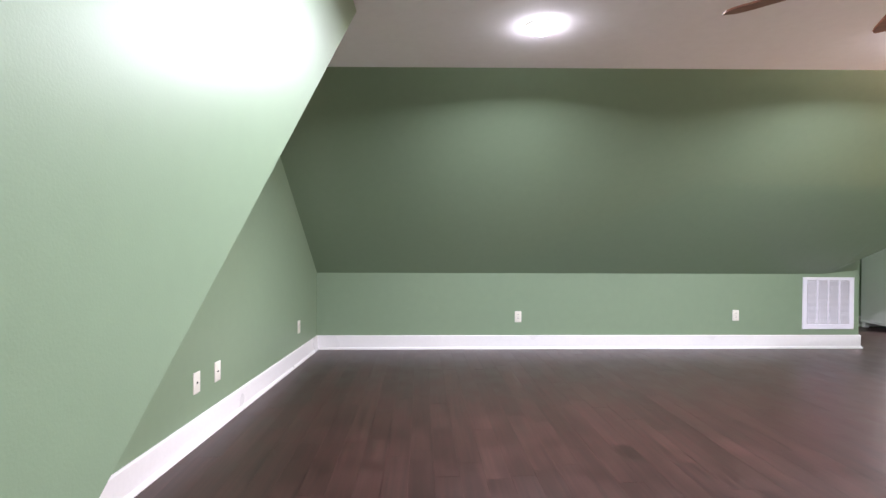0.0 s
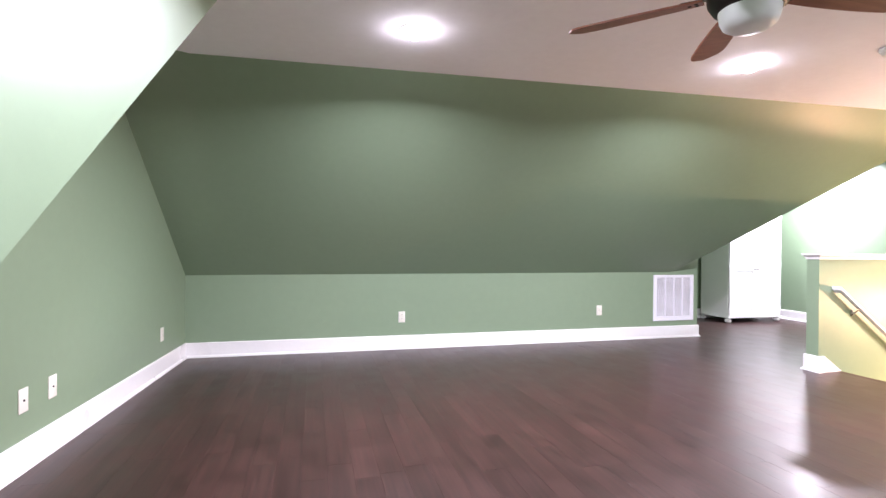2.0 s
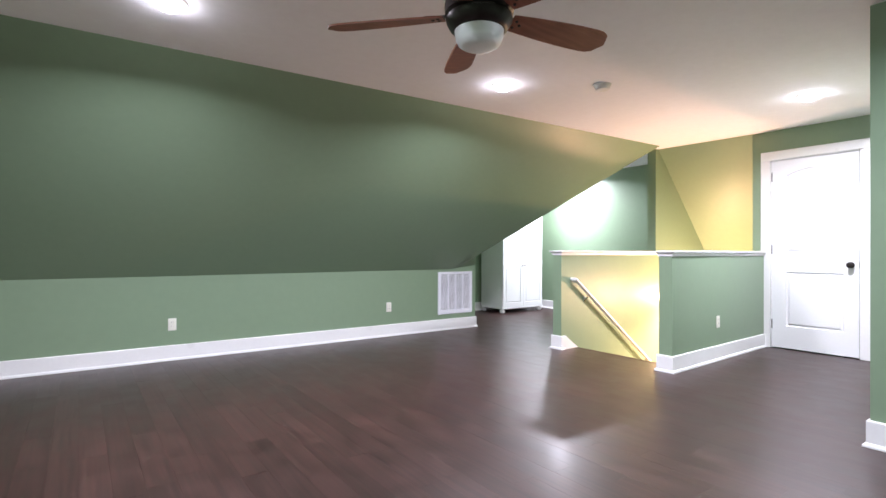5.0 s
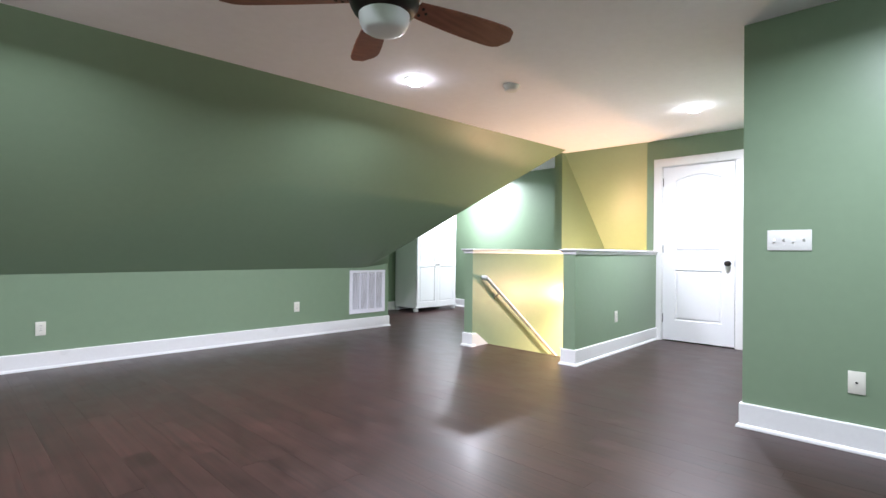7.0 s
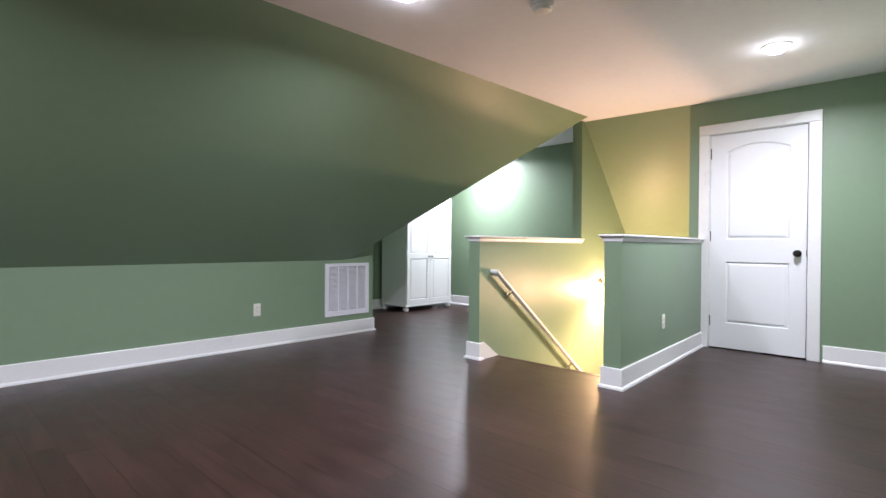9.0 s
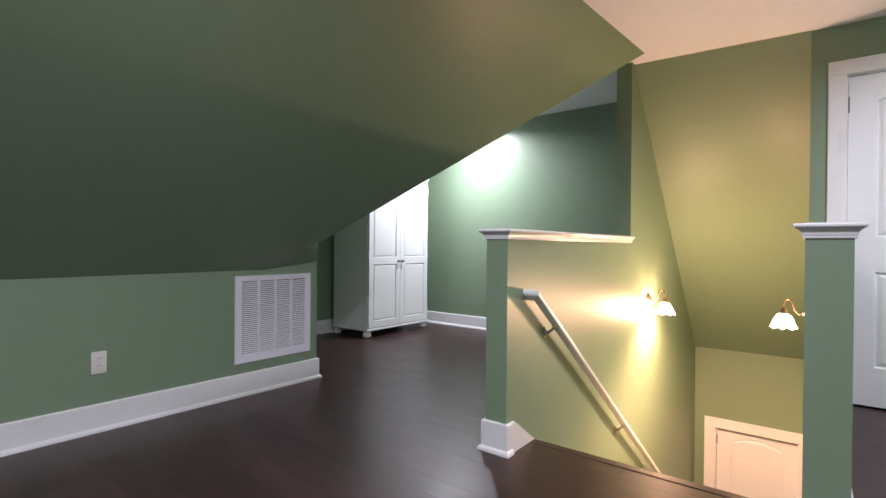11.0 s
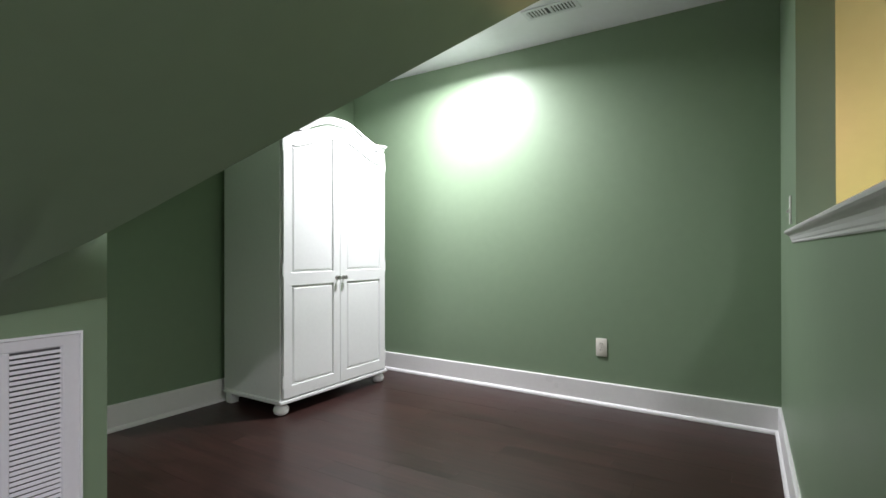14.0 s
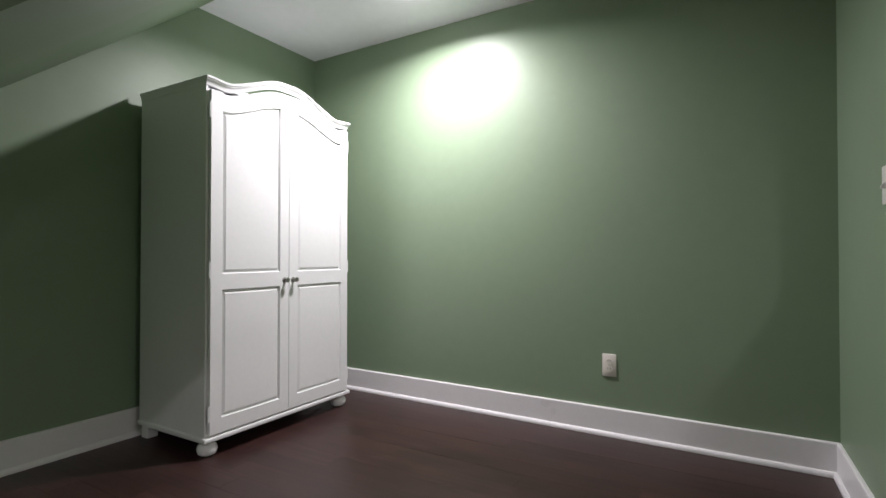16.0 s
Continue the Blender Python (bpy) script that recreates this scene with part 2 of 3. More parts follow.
def sweep(bm, profile, path, m=Matrix()):
    """A moulding: a profile of (out, up) pairs along an open path of (place, outward) pairs."""
    rings = []
    for place, out in path:
        place, out = Vector(place), Vector(out)
        rings.append([bm.verts.new(m @ (place + out * o + Vector((0, 0, u)))) for o, u in profile])
    n = len(profile)
    for low, high in zip(rings, rings[1:]):
        for j in range(n):
            bm.faces.new((low[j], low[(j + 1) % n], high[(j + 1) % n], high[j]))
    bm.faces.new(rings[0][::-1])
    bm.faces.new(rings[-1])
    return bm


# ---- walls ----
bm = prism(bmesh.new(), [(gable(-0.3), -0.3, 0), (gable(4.81), 4.81, 0), (gable(4.81) - 0.12, 4.81, 0), (gable(-0.3) - 0.12, -0.3, 0)], (0, 0, CEIL + 0.08))
structure("wall_gable", bm, GREEN, "sage green painted gable end wall of the attic")

bm = prism(bmesh.new(), [(-2.1, Y_KNEE, 0), (4.02, Y_KNEE, 0), (4.02, Y_KNEE, 0.848), (3.60, Y_KNEE, 0.80), (-2.1, Y_KNEE, 0.79)], (0, 0.12, 0))
structure("wall_knee_far", bm, GREEN, "low sage green knee wall under the roof slope")


def slope_line(x):
    """Where the main slope meets the ceiling."""
    return Vector((x, 3.065 - 0.046 * x - 0.5 * max(0, -1.42 - x), CEIL))


def slope_foot(x):
    if x <= KNEE_A.x:
        return Vector((x, Y_KNEE, 0.79 + 0.01 * (x - X_GABLE) / (KNEE_A.x - X_GABLE)))
    a, b = (KNEE_A, VALLEY_B) if x <= VALLEY_B.x else (VALLEY_B, VALLEY_T)
    return a.lerp(b, (x - a.x) / (b.x - a.x))


def ruled(bm, low, high, rows, thick):
    """A thick sheet between two lines of points."""
    thick = Vector(thick)
    grid = [[[bm.verts.new(a.lerp(b, r / rows) + thick * s) for r in range(rows + 1)] for a, b in zip(low, high)] for s in (0, 1)]
    n = len(low)
    for s in (0, 1):
        for c in range(n - 1):
            for r in range(rows):
                bm.faces.new((grid[s][c][r], grid[s][c + 1][r], grid[s][c + 1][r + 1], grid[s][c][r + 1]))
    for c in range(n - 1):
        for r in (0, rows):
            bm.faces.new((grid[0][c][r], grid[0][c + 1][r], grid[1][c + 1][r], grid[1][c][r]))
    for r in range(rows):
        for c in (0, n - 1):
            bm.faces.new((grid[0][c][r], grid[0][c][r + 1], grid[1][c][r + 1], grid[1][c][r]))
    return bm


def sheet(bm, low, high, rows):
    """A single skin between two lines of points."""
    grid = [[bm.verts.new(a.lerp(b, r / rows)) for r in range(rows + 1)] for a, b in zip(low, high)]
    for c in range(len(low) - 1):
        for r in range(rows):
            bm.faces.new((grid[c][r], grid[c + 1][r], grid[c + 1][r + 1], grid[c][r + 1]))


columns = [-2.0, -1.8, -1.6, -1.5, -1.42] + [-1.42 + (KNEE_A.x + 1.42) * k / 14 for k in range(1, 15)] + [KNEE_A.x + (VALLEY_B.x - KNEE_A.x) * k / 8 for k in range(1, 9)] + [VALLEY_B.x + (VALLEY_T.x - 0.012 - VALLEY_B.x) * k / 10 for k in range(1, 11)]
bm = bmesh.new()
sheet(bm, [slope_foot(x) for x in columns], [slope_line(x) for x in columns], 6)
knee_end, panel_end = Vector((4.02, 4.69, 0.848)), Vector((4.0, 4.645, 1.078))
sheet(bm, [KNEE_A.lerp(knee_end, k / 8) for k in range(9)], [VALLEY_B.lerp(panel_end, k / 8) for k in range(9)], 8)
bmesh.ops.remove_doubles(bm, verts=bm.verts[:], dist=0.002)
bmesh.ops.recalc_face_normals(bm, faces=bm.faces[:])
if sum(f.normal.z for f in bm.faces) < 0:
    bmesh.ops.reverse_faces(bm, faces=bm.faces[:])
skin = bmesh.ops.extrude_face_region(bm, geom=bm.faces[:])
bmesh.ops.translate(bm, verts=[v for v in skin["geom"] if isinstance(v, bmesh.types.BMVert)], vec=(0, 0.04, 0.05))
slope_mesh = mesh_of("slope_far", bm, GREEN)
soft_edges(slope_mesh, 28)
tagged(new("slope_far", slope_mesh), "sloping sage green attic ceiling above the knee wall", "sloped wall", kind="structure")

nook_low = [VALLEY_B, Vector((3.98, Y_NOOK, 1.0))]
nook_high = [VALLEY_T, Vector((5.66, Y_NOOK, CEIL))]
bm = ruled(bmesh.new(), nook_low, nook_high, 6, (-0.05, 0, 0.06))
structure("slope_nook", bm, GREEN, "sloping sage green side of the dormer nook", "sloped wall")

structure("wall_nook_low", boxed(3.89, Y_KNEE + 0.12, 0, 4.02, Y_NOOK, 1.02), GREEN, "low sage green side wall of the dormer nook")
structure("wall_nook_back", boxed(3.85, Y_NOOK, 0, X_NOOK + 0.25, Y_NOOK + 0.12, CEIL + 0.08), GREEN, "sage green back wall of the dormer nook")
bm = prism(bmesh.new(), [(nook_side(3.0), 3.0, 0), (X_NOOK + 0.25, 3.0, 0), (X_NOOK + 0.25, Y_NOOK, 0), (nook_side(Y_NOOK), Y_NOOK, 0)], (0, 0, CEIL + 0.08))
structure("wall_nook_side", bm, GREEN, "sage green nook wall beside the wardrobe")

bm = prism(bmesh.new(), [(3.73, STAIR_Y1, Z_LOW - 0.1), (8.17, STAIR_Y1, Z_LOW - 0.1), (8.17, STAIR_Y1, CEIL + 0.08), (5.575, STAIR_Y1, CEIL + 0.08), (5.575, STAIR_Y1, 1.008), (3.73, STAIR_Y1, 1.008)], (0, 0.115, 0))
structure("wall_rail_side", skewed(bm), GREEN, "sage green half wall rising to full height along the stairwell")

bm = prism(bmesh.new(), [(3.71, 1.672, Z_LOW - 0.1), (X_DOOR, 1.737, Z_LOW - 0.1), (X_DOOR, 1.825, Z_LOW - 0.1), (3.71, 1.795, Z_LOW - 0.1)], (0, 0, 1.008 - Z_LOW + 0.1))
structure("wall_half_front", bm, GREEN, "sage green half wall between the room and the stairwell")
structure("wall_stair_side", boxed(X_DOOR + 0.12, 1.69, Z_LOW - 0.1, 8.17, Y_WELL, CEIL + 0.08), GREEN, "green stairwell side wall under warm lamps")


def doorway(x, y0, y1, z0, z1, hole0, hole1, hole_top):
    """A wall that faces -x with one doorway through it."""
    outline = [(y0, z0), (hole0, z0), (hole0, hole_top), (hole1, hole_top), (hole1, z0), (y1, z0), (y1, z1), (y0, z1)]
    return prism(bmesh.new(), [(x, y, z) for y, z in outline], (0.12, 0, 0))


DOOR_Y0, DOOR_Y1, DOOR_TOP = 0.905, 1.675, 2.045
bm = doorway(X_DOOR, 0.045, Y_WELL, 0, CEIL + 0.08, DOOR_Y0, DOOR_Y1, DOOR_TOP)
structure("wall_door", bm, GREEN, "sage green wall with a white door")

bm = boxed(X_RIGHT, -2.1, 0, X_RIGHT + 0.12, Y_RIGHT, CEIL + 0.08)
box(bm, X_RIGHT + 0.12, 0.045, 0, X_DOOR, Y_RIGHT, CEIL + 0.08)
structure("wall_right", bm, GREEN, "sage green full height wall corner with switches")

bm = prism(bmesh.new(), [(X_CHEEK, -2.1, 0), (X_CHEEK, 0.05, 0), (X_CHEEK, 0.05, 0.79), (X_CHEEK, 2.258, CEIL), (X_CHEEK, -2.1, CEIL)], (-0.12, 0, 0))
structure("wall_dormer_cheek", bm, GREEN, "pale green dormer cheek wall cut along the roof slope")
bm = prism(bmesh.new(), [(-2.2, 0.05, 0.79), (-2.2, 2.258, CEIL), (-2.2, 2.20, CEIL + 0.06), (-2.2, -0.01, 0.85)], (X_CHEEK - 0.12 + 2.2, 0, 0))
structure("slope_near", bm, GREEN, "near roof slope painted sage green", "sloped wall")
structure("wall_knee_near", boxed(-2.2, -0.07, 0, X_CHEEK - 0.12, 0.05, 0.79), GREEN, "low sage green knee wall under the near slope")
structure("wall_dormer_front", boxed(X_CHEEK, -2.22, 0, X_RIGHT + 0.12, -2.1, CEIL + 0.08), GREEN, "plain sage green wall closing the dormer")

structure("ceiling", boxed(-2.3, -2.22, CEIL, X_NOOK + 0.25, Y_NOOK + 0.12, CEIL + 0.07), WHITE_CEILING, "flat white painted ceiling with recessed lamps", "ceiling")

# stairwell end
bm = ruled(bmesh.new(), [Vector((5.70, Y_WELL - 0.002, CEIL)), Vector((5.63, 3.02, CEIL))], [Vector((8.06, Y_WELL - 0.002, -0.18)), Vector((8.06, 3.02, -0.18))], 4, (0.06, 0, 0.06))
structure("slope_stair", bm, GREEN, "steep sloping wall above the stairs in warm light", "sloped wall")
LOW_Y0, LOW_Y1, LOW_TOP = 2.005, 2.77, -1.05
bm = doorway(8.05, 1.80, 3.05, Z_LOW - 0.1, -0.14, LOW_Y0, LOW_Y1, LOW_TOP)
structure("wall_stair_end", bm, GREEN, "green wall with a door at the foot of the stairs")
structure("floor_landing", boxed(3.8, 1.7, Z_LOW - 0.1, 8.3, 3.05, Z_LOW), SUBFLOOR, "dark wooden landing at the foot of the stairs", "floor")

# ---- floor base ----
FLOOR_PARTS = [(-2.1, -2.1, X_RIGHT, Y_KNEE), (X_RIGHT, Y_RIGHT, X_NOSE, Y_KNEE), (X_NOSE, Y_RIGHT, X_DOOR, 1.70), (X_NOSE, 3.0, 4.02, Y_KNEE), (4.02, 3.0, X_NOOK + 0.08, Y_NOOK)]
bm = bmesh.new()
for x0, y0, x1, y1 in FLOOR_PARTS:
    box(bm, x0, y0, -0.25, x1, y1, -0.012)
floor = structure("floor", bm, SUBFLOOR, "dark espresso stained wooden plank floor with a soft sheen", "floor")

# ---- baseboards ----
BASE = [(0, 0), (0.029, 0), (0.029, 0.007), (0.027, 0.014), (0.022, 0.020), (0.015, 0.023), (0.015, 0.137), (0.013, 0.141), (0.008, 0.143), (0, 0.143)]


def baseboard(points, label="tall white baseboard with a shoe moulding"):
    """points: the wall's foot line, with the room on the left of the way along it."""
    pts = [Vector((*p, 0)) for p in points]
    path = []
    for k, p in enumerate(pts):
        normals = []
        for a, b in ((k - 1, k), (k, k + 1)):
            if a >= 0 and b < len(pts):
                d = (pts[b] - pts[a]).normalized()
                normals.append(Vector((-d.y, d.x, 0)))
        if len(normals) == 1:
            out = normals[0]
        else:
            out = normals[0] + normals[1]
            out = out / (out.length_squared / 2)
        path.append((p, out))
    bm = sweep(bmesh.new(), BASE, path)
    return tagged(new("baseboard", mesh_of("baseboard", bm, TRIM)), label, "baseboard", kind="structure")


baseboard([(3.76, STAIR_Y1), (3.73, STAIR_Y1), (3.73, 3.025), (nook_side(3.06), 3.025 + rail_skew(X_NOOK)), (nook_side(Y_NOOK), Y_NOOK), (4.02, Y_NOOK), (4.02, Y_KNEE), (gable(Y_KNEE), Y_KNEE), (gable(0.06), 0.06)])
baseboard([(X_DOOR - 0.017, 1.737), (3.71, 1.672), (3.71, 1.795), (3.74, 1.796)])
baseboard([(gable(0.05), 0.05), (X_CHEEK, 0.05), (X_CHEEK, -2.1), (X_RIGHT, -2.1), (X_RIGHT, Y_RIGHT), (X_DOOR, Y_RIGHT), (X_DOOR, 0.786)])

# sloped white skirt pieces where the half walls meet the first step
for y0, y1, x0 in ((STAIR_Y1 - 0.015, STAIR_Y1, 3.757), (1.797, 1.812, 3.737)):
    bm = prism(bmesh.new(), [(x0, y0, 0.0), (x0, y0, 0.143), (x0 + 0.03, y0, 0.143), (4.02, y0, -0.02), (8.0, y0, -2.94), (8.0, y0, -3.05), (3.975, y0, -0.10), (3.965, y0, 0.0)], (0, y1 - y0, 0))
    if y1 == STAIR_Y1:
        skewed(bm)
    structure("trim", bm, TRIM, "white stair skirt board following the steps", "trim")

# ---- casings and doors ----
def casing(name, x, y0, y1, z0, z1, width, label):
    """Door casing round an opening in a wall that faces -x."""
    bm = bmesh.new()
    for a, b in ((y0 - width, y0), (y1, y1 + width)):
        box(bm, x - 0.016, a, z0, x, b, z1, 0.004)
    box(bm, x - 0.016, y0 - width, z1, x, y1 + width, z1 + width, 0.004)
    box(bm, x, y0 - 0.004, z0, x + 0.11, y0 + 0.006, z1)
    box(bm, x, y1 - 0.006, z0, x + 0.11, y1 + 0.004, z1)
    box(bm, x, y0 + 0.006, z1 - 0.006, x + 0.11, y1 - 0.006, z1 + 0.004)
    return structure(name, bm, TRIM, label, "trim")


casing("trim", X_DOOR, DOOR_Y0 - 0.006, DOOR_Y1, 0, DOOR_TOP, 0.094, "white door casing round the upper door")
casing("trim", 8.05, LOW_Y0, LOW_Y1, Z_LOW, LOW_TOP, 0.11, "white door casing at the foot of the stairs")


def inset(points, by):
    """An outline in the x-z plane drawn in by a distance; the outline runs counter-clockwise."""
    out = []
    n = len(points)
    for k in range(n):
        a, b, c = (Vector(points[(k + d) % n]) for d in (-1, 0, 1))
        d0, d1 = (b - a).normalized(), (c - b).normalized()
        n0, n1 = Vector((-d0.y, d0.x)), Vector((-d1.y, d1.x))
        m = n0 + n1
        out.append(b + m * (by * 2 / max(m.length_squared, 0.4)))
    return out


def ring(bm, low, high, y_low, y_high):
    a = [bm.verts.new((p[0], y_low, p[1])) for p in low]
    b = [bm.verts.new((p[0], y_high, p[1])) for p in high]
    for k in range(len(a)):
        k1 = (k + 1) % len(a)
        bm.faces.new((a[k], a[k1], b[k1], b[k]))
    return a, b


def leaf(parent, width, thick, outer_top, openings, mat, name="door_leaf", relief=0.013):
    """A panelled door leaf, front at y = 0 facing -y. openings: x0, x1, z0 and a top curve."""
    bm = bmesh.new()
    n = 16
    top = [(width * k / n, outer_top(width * k / n)) for k in range(n + 1)]
    slab = [(0.0, 0.0), (width, 0.0)] + top[::-1]
    prism(bm, [(x, relief, z) for x, z in slab], (0, thick - relief, 0))
    x0, x1 = openings[0][0], openings[0][1]
    z_prev = 0.0
    box(bm, 0, 0, 0, x0, relief, outer_top(0), 0)
    box(bm, x1, 0, 0, width, relief, outer_top(width), 0)
    for k, (a, b, z0, curve) in enumerate(openings):
        rail = [(a, z_prev if k == 0 else openings[k - 1][3](a)), (b, z_prev if k == 0 else openings[k - 1][3](b)), (b, z0), (a, z0)]
        prism(bm, [(x, 0, z) for x, z in rail], (0, relief, 0))
    last = openings[-1][3]
    xs = [x0 + (x1 - x0) * k / n for k in range(n + 1)]
    prism(bm, [(x, 0, last(x)) for x in xs] + [(x, 0, outer_top(x)) for x in xs[::-1]], (0, relief, 0))
    body = part(name, bm, mat, parent)
    for a, b, z0, curve in openings:
        xs = [a + (b - a) * k / n for k in range(n + 1)]
        outline = [(a, z0), (b, z0)] + [(x, curve(x)) for x in xs[::-1]]
        bm = bmesh.new()
        hole = inset(outline, 0.0)
        groove = inset(outline, 0.006 if relief < 0.015 else 0.010)
        field = inset(outline, 0.020 if relief < 0.015 else 0.032)
        ring(bm, hole, groove, 0.001, relief - 0.001)
        ring(bm, groove, field, relief - 0.001, 0.003)
        bm.faces.new([bm.verts.new((p[0], 0.003, p[1])) for p in field])
        part("panel", bm, mat, body)
    return body


def knob(parent, place, turn, mat, size=1.0, label=""):
    bm = lathe(bmesh.new(), [(0, 0), (0.030 * size, 0), (0.030 * size, 0.006 * size), (0.012 * size, 0.012 * size), (0.011 * size, 0.030 * size), (0.024 * size, 0.038 * size), (0.029 * size, 0.050 * size), (0.024 * size, 0.062 * size), (0, 0.066 * size)], Matrix.Translation(place) @ turn, 20)
    return part("knob", bm, mat, parent, label, soft=True)


OUT_Y = Matrix.Rotation(radians(90), 4, "X")   # a turned body's axis towards -y


def flat(z):
    return lambda x: z


def arch(z, rise, a, b):
    return lambda x: z + rise * (1 - ((x - (a + b) / 2) / ((b - a) / 2)) ** 2)


def panel_door(name, label, place, width, height):
    door = thing(name, label, "door", place, kind="structure")
    body = leaf(door, width, 0.035, flat(height), [(0.135, width - 0.125, 0.235, flat(0.818)), (0.135, width - 0.125, 1.03, arch(1.855, 0.062, 0.135, width - 0.125))], DOOR_PAINT, relief=0.018)
    for z in (0.20, 1.01, 1.80):
        part("hinge", boxed(-0.011, -0.007, z, 0.005, 0.004, z + 0.10, 0.002), STEEL, body, "dark steel hinge")
    knob(body, (width - 0.065, 0, 0.905), OUT_Y, BRONZE, 1.0, "dark bronze door knob")
    part("latch", boxed(width - 0.004, -0.002, 0.875, width + 0.004, 0.003, 0.935, 0.001), STEEL, body, "dark steel latch plate")
    return door


panel_door("door_1", "closed white two panel door with an arched top panel", pose(X_DOOR + 0.012, DOOR_Y1 - 0.008, 0.012, 0, 0, -90), DOOR_Y1 - DOOR_Y0 - 0.01, 2.022)
panel_door("door_2", "closed white arched panel door below in warm light", pose(8.05 + 0.055, LOW_Y1 - 0.008, Z_LOW + 0.012, 0, 0, -90), LOW_Y1 - LOW_Y0 - 0.016, LOW_TOP - Z_LOW - 0.02)

# ---- caps on the half walls ----
CAP = [(-0.02, 0.016), (0.005, 0.016), (0.007, 0.019), (0.007, 0.024), (0.009, 0.027), (0.011, 0.035), (0.015, 0.042), (0.021, 0.047), (0.027, 0.050), (0.031, 0.054), (0.031, 0.060), (0.027, 0.064), (-0.02, 0.064)]


def wall_cap(outline, label):
    """A moulded cap round the top of a half wall: an open run of wall corners, moulding outside."""
    pts = [Vector((*p, 0.985)) for p in outline]
    cap = thing("half_wall_cap", label, "wall cap")
    path = []
    for k, p in enumerate(pts):
        normals = []
        for a, b in ((k - 1, k), (k, k + 1)):
            if a >= 0 and b < len(pts):
                d = (pts[b] - pts[a]).normalized()
                normals.append(Vector((-d.y, d.x, 0)))
        out = normals[0] if len(normals) == 1 else (normals[0] + normals[1]) / ((normals[0] + normals[1]).length_squared / 2)
        path.append((p, out))
    part("moulding", sweep(bmesh.new(), CAP, path), TRIM, cap)
    top = [p + out * 0.0 + Vector((0, 0, 0.058)) for p, out in path]
    part("top_board", prism(bmesh.new(), [tuple(p) for p in top], (0, 0, 0.0085)), TRIM, cap)
    return tagged(cap, kind="structure")


wall_cap([(5.59, STAIR_Y1 + rail_skew(5.59)), (3.73, STAIR_Y1), (3.73, 3.025), (5.69, 3.025 + rail_skew(5.69))], "moulded white cap on the half wall by the stairs")
wall_cap([(X_DOOR - 0.02, 1.737), (3.71, 1.672), (3.71, 1.795), (X_DOOR - 0.004, 1.825)], "moulded white cap on the half wall beside the door")

# ---- stairs ----
stairs = thing("stairs", "dark wooden treads and white risers going down", "stairs", kind="structure")
for k in range(STEPS):
    x = X_NOSE + 0.03 + RUN * k
    z = -RISE * k
    part("riser", boxed(x, 1.815, z - RISE, x + 0.018, STAIR_Y1 + 0.085, z - 0.028 if k else z - 0.012), TRIM, stairs)
    if k < STEPS - 1:
        part("tread", boxed(x - 0.025, 1.815, z - RISE - 0.028, x + RUN, STAIR_Y1 + 0.085, z - RISE, 0.008), PLANK, stairs)
part("nosing", boxed(X_NOSE - 0.03, 1.815, -0.03, X_NOSE + 0.035, STAIR_Y1 - 0.002, 0.002, 0.010, 2), PLANK, stairs)

# ---- handrail ----
rail = thing("handrail", "white painted wooden handrail on metal wall brackets", "handrail")
RAIL = [(0.017, -0.019), (0.022, -0.015), (0.023, -0.008), (0.023, 0.004), (0.020, 0.011), (0.013, 0.016), (0.0, 0.018), (-0.013, 0.016), (-0.020, 0.011), (-0.023, 0.004), (-0.023, -0.008), (-0.022, -0.015), (-0.017, -0.019)]
rail_y = STAIR_Y1 - 0.061
bm = bmesh.new()
PITCH = 0.735    # fall of the rail per metre


def rail_ring(x, y):
    """The mitred section of the rail, on the rail's own sloping plane."""
    return [(x - o, y - o, 0.735 + u + PITCH * o) for o, u in RAIL]


mitre = rail_ring(3.905, rail_y)
runs = [[(x, STAIR_Y1 - 0.001, z) for x, _, z in mitre], mitre, [(7.55, rail_y - o, 0.735 - PITCH * 3.645 + u * 1.15) for o, u in RAIL]]
rings = [[bm.verts.new(p) for p in run] for run in runs]
skewed(bm)
for low, high in zip(rings, rings[1:]):
    for j in range(len(RAIL)):
        bm.faces.new((low[j], low[(j + 1) % len(RAIL)], high[(j + 1) % len(RAIL)], high[j]))
bm.faces.new(rings[0][::-1])
bm.faces.new(rings[-1])
part("rail", bm, TRIM, rail, soft=True)
for x in (4.12, 5.26, 6.7):
    z = 0.735 - 0.735 * (x - 3.905) - 0.020
    bm = lathe(bmesh.new(), [(0, 0), (0.020, 0), (0.020, 0.004), (0.011, 0.010), (0.008, 0.014), (0, 0.015)], Matrix.Translation((x, STAIR_Y1, z - 0.040)) @ Matrix.Diagonal((1, 1, 1.6, 1)) @ OUT_Y, 20)
    tube(bm, [(x, STAIR_Y1 - 0.006, z - 0.042), (x, STAIR_Y1 - 0.024, z - 0.036), (x, STAIR_Y1 - 0.044, z - 0.020), (x, rail_y + 0.006, z - 0.009), (x, rail_y, z - 0.002)], [0.011, 0.008, 0.0065, 0.0065, 0.008], 12)
    box(bm, x - 0.028, rail_y - 0.009, z - 0.003, x + 0.028, rail_y + 0.009, z + 0.002)
    part("bracket", skewed(bm), NICKEL, rail, "brushed nickel wall bracket", soft=True)


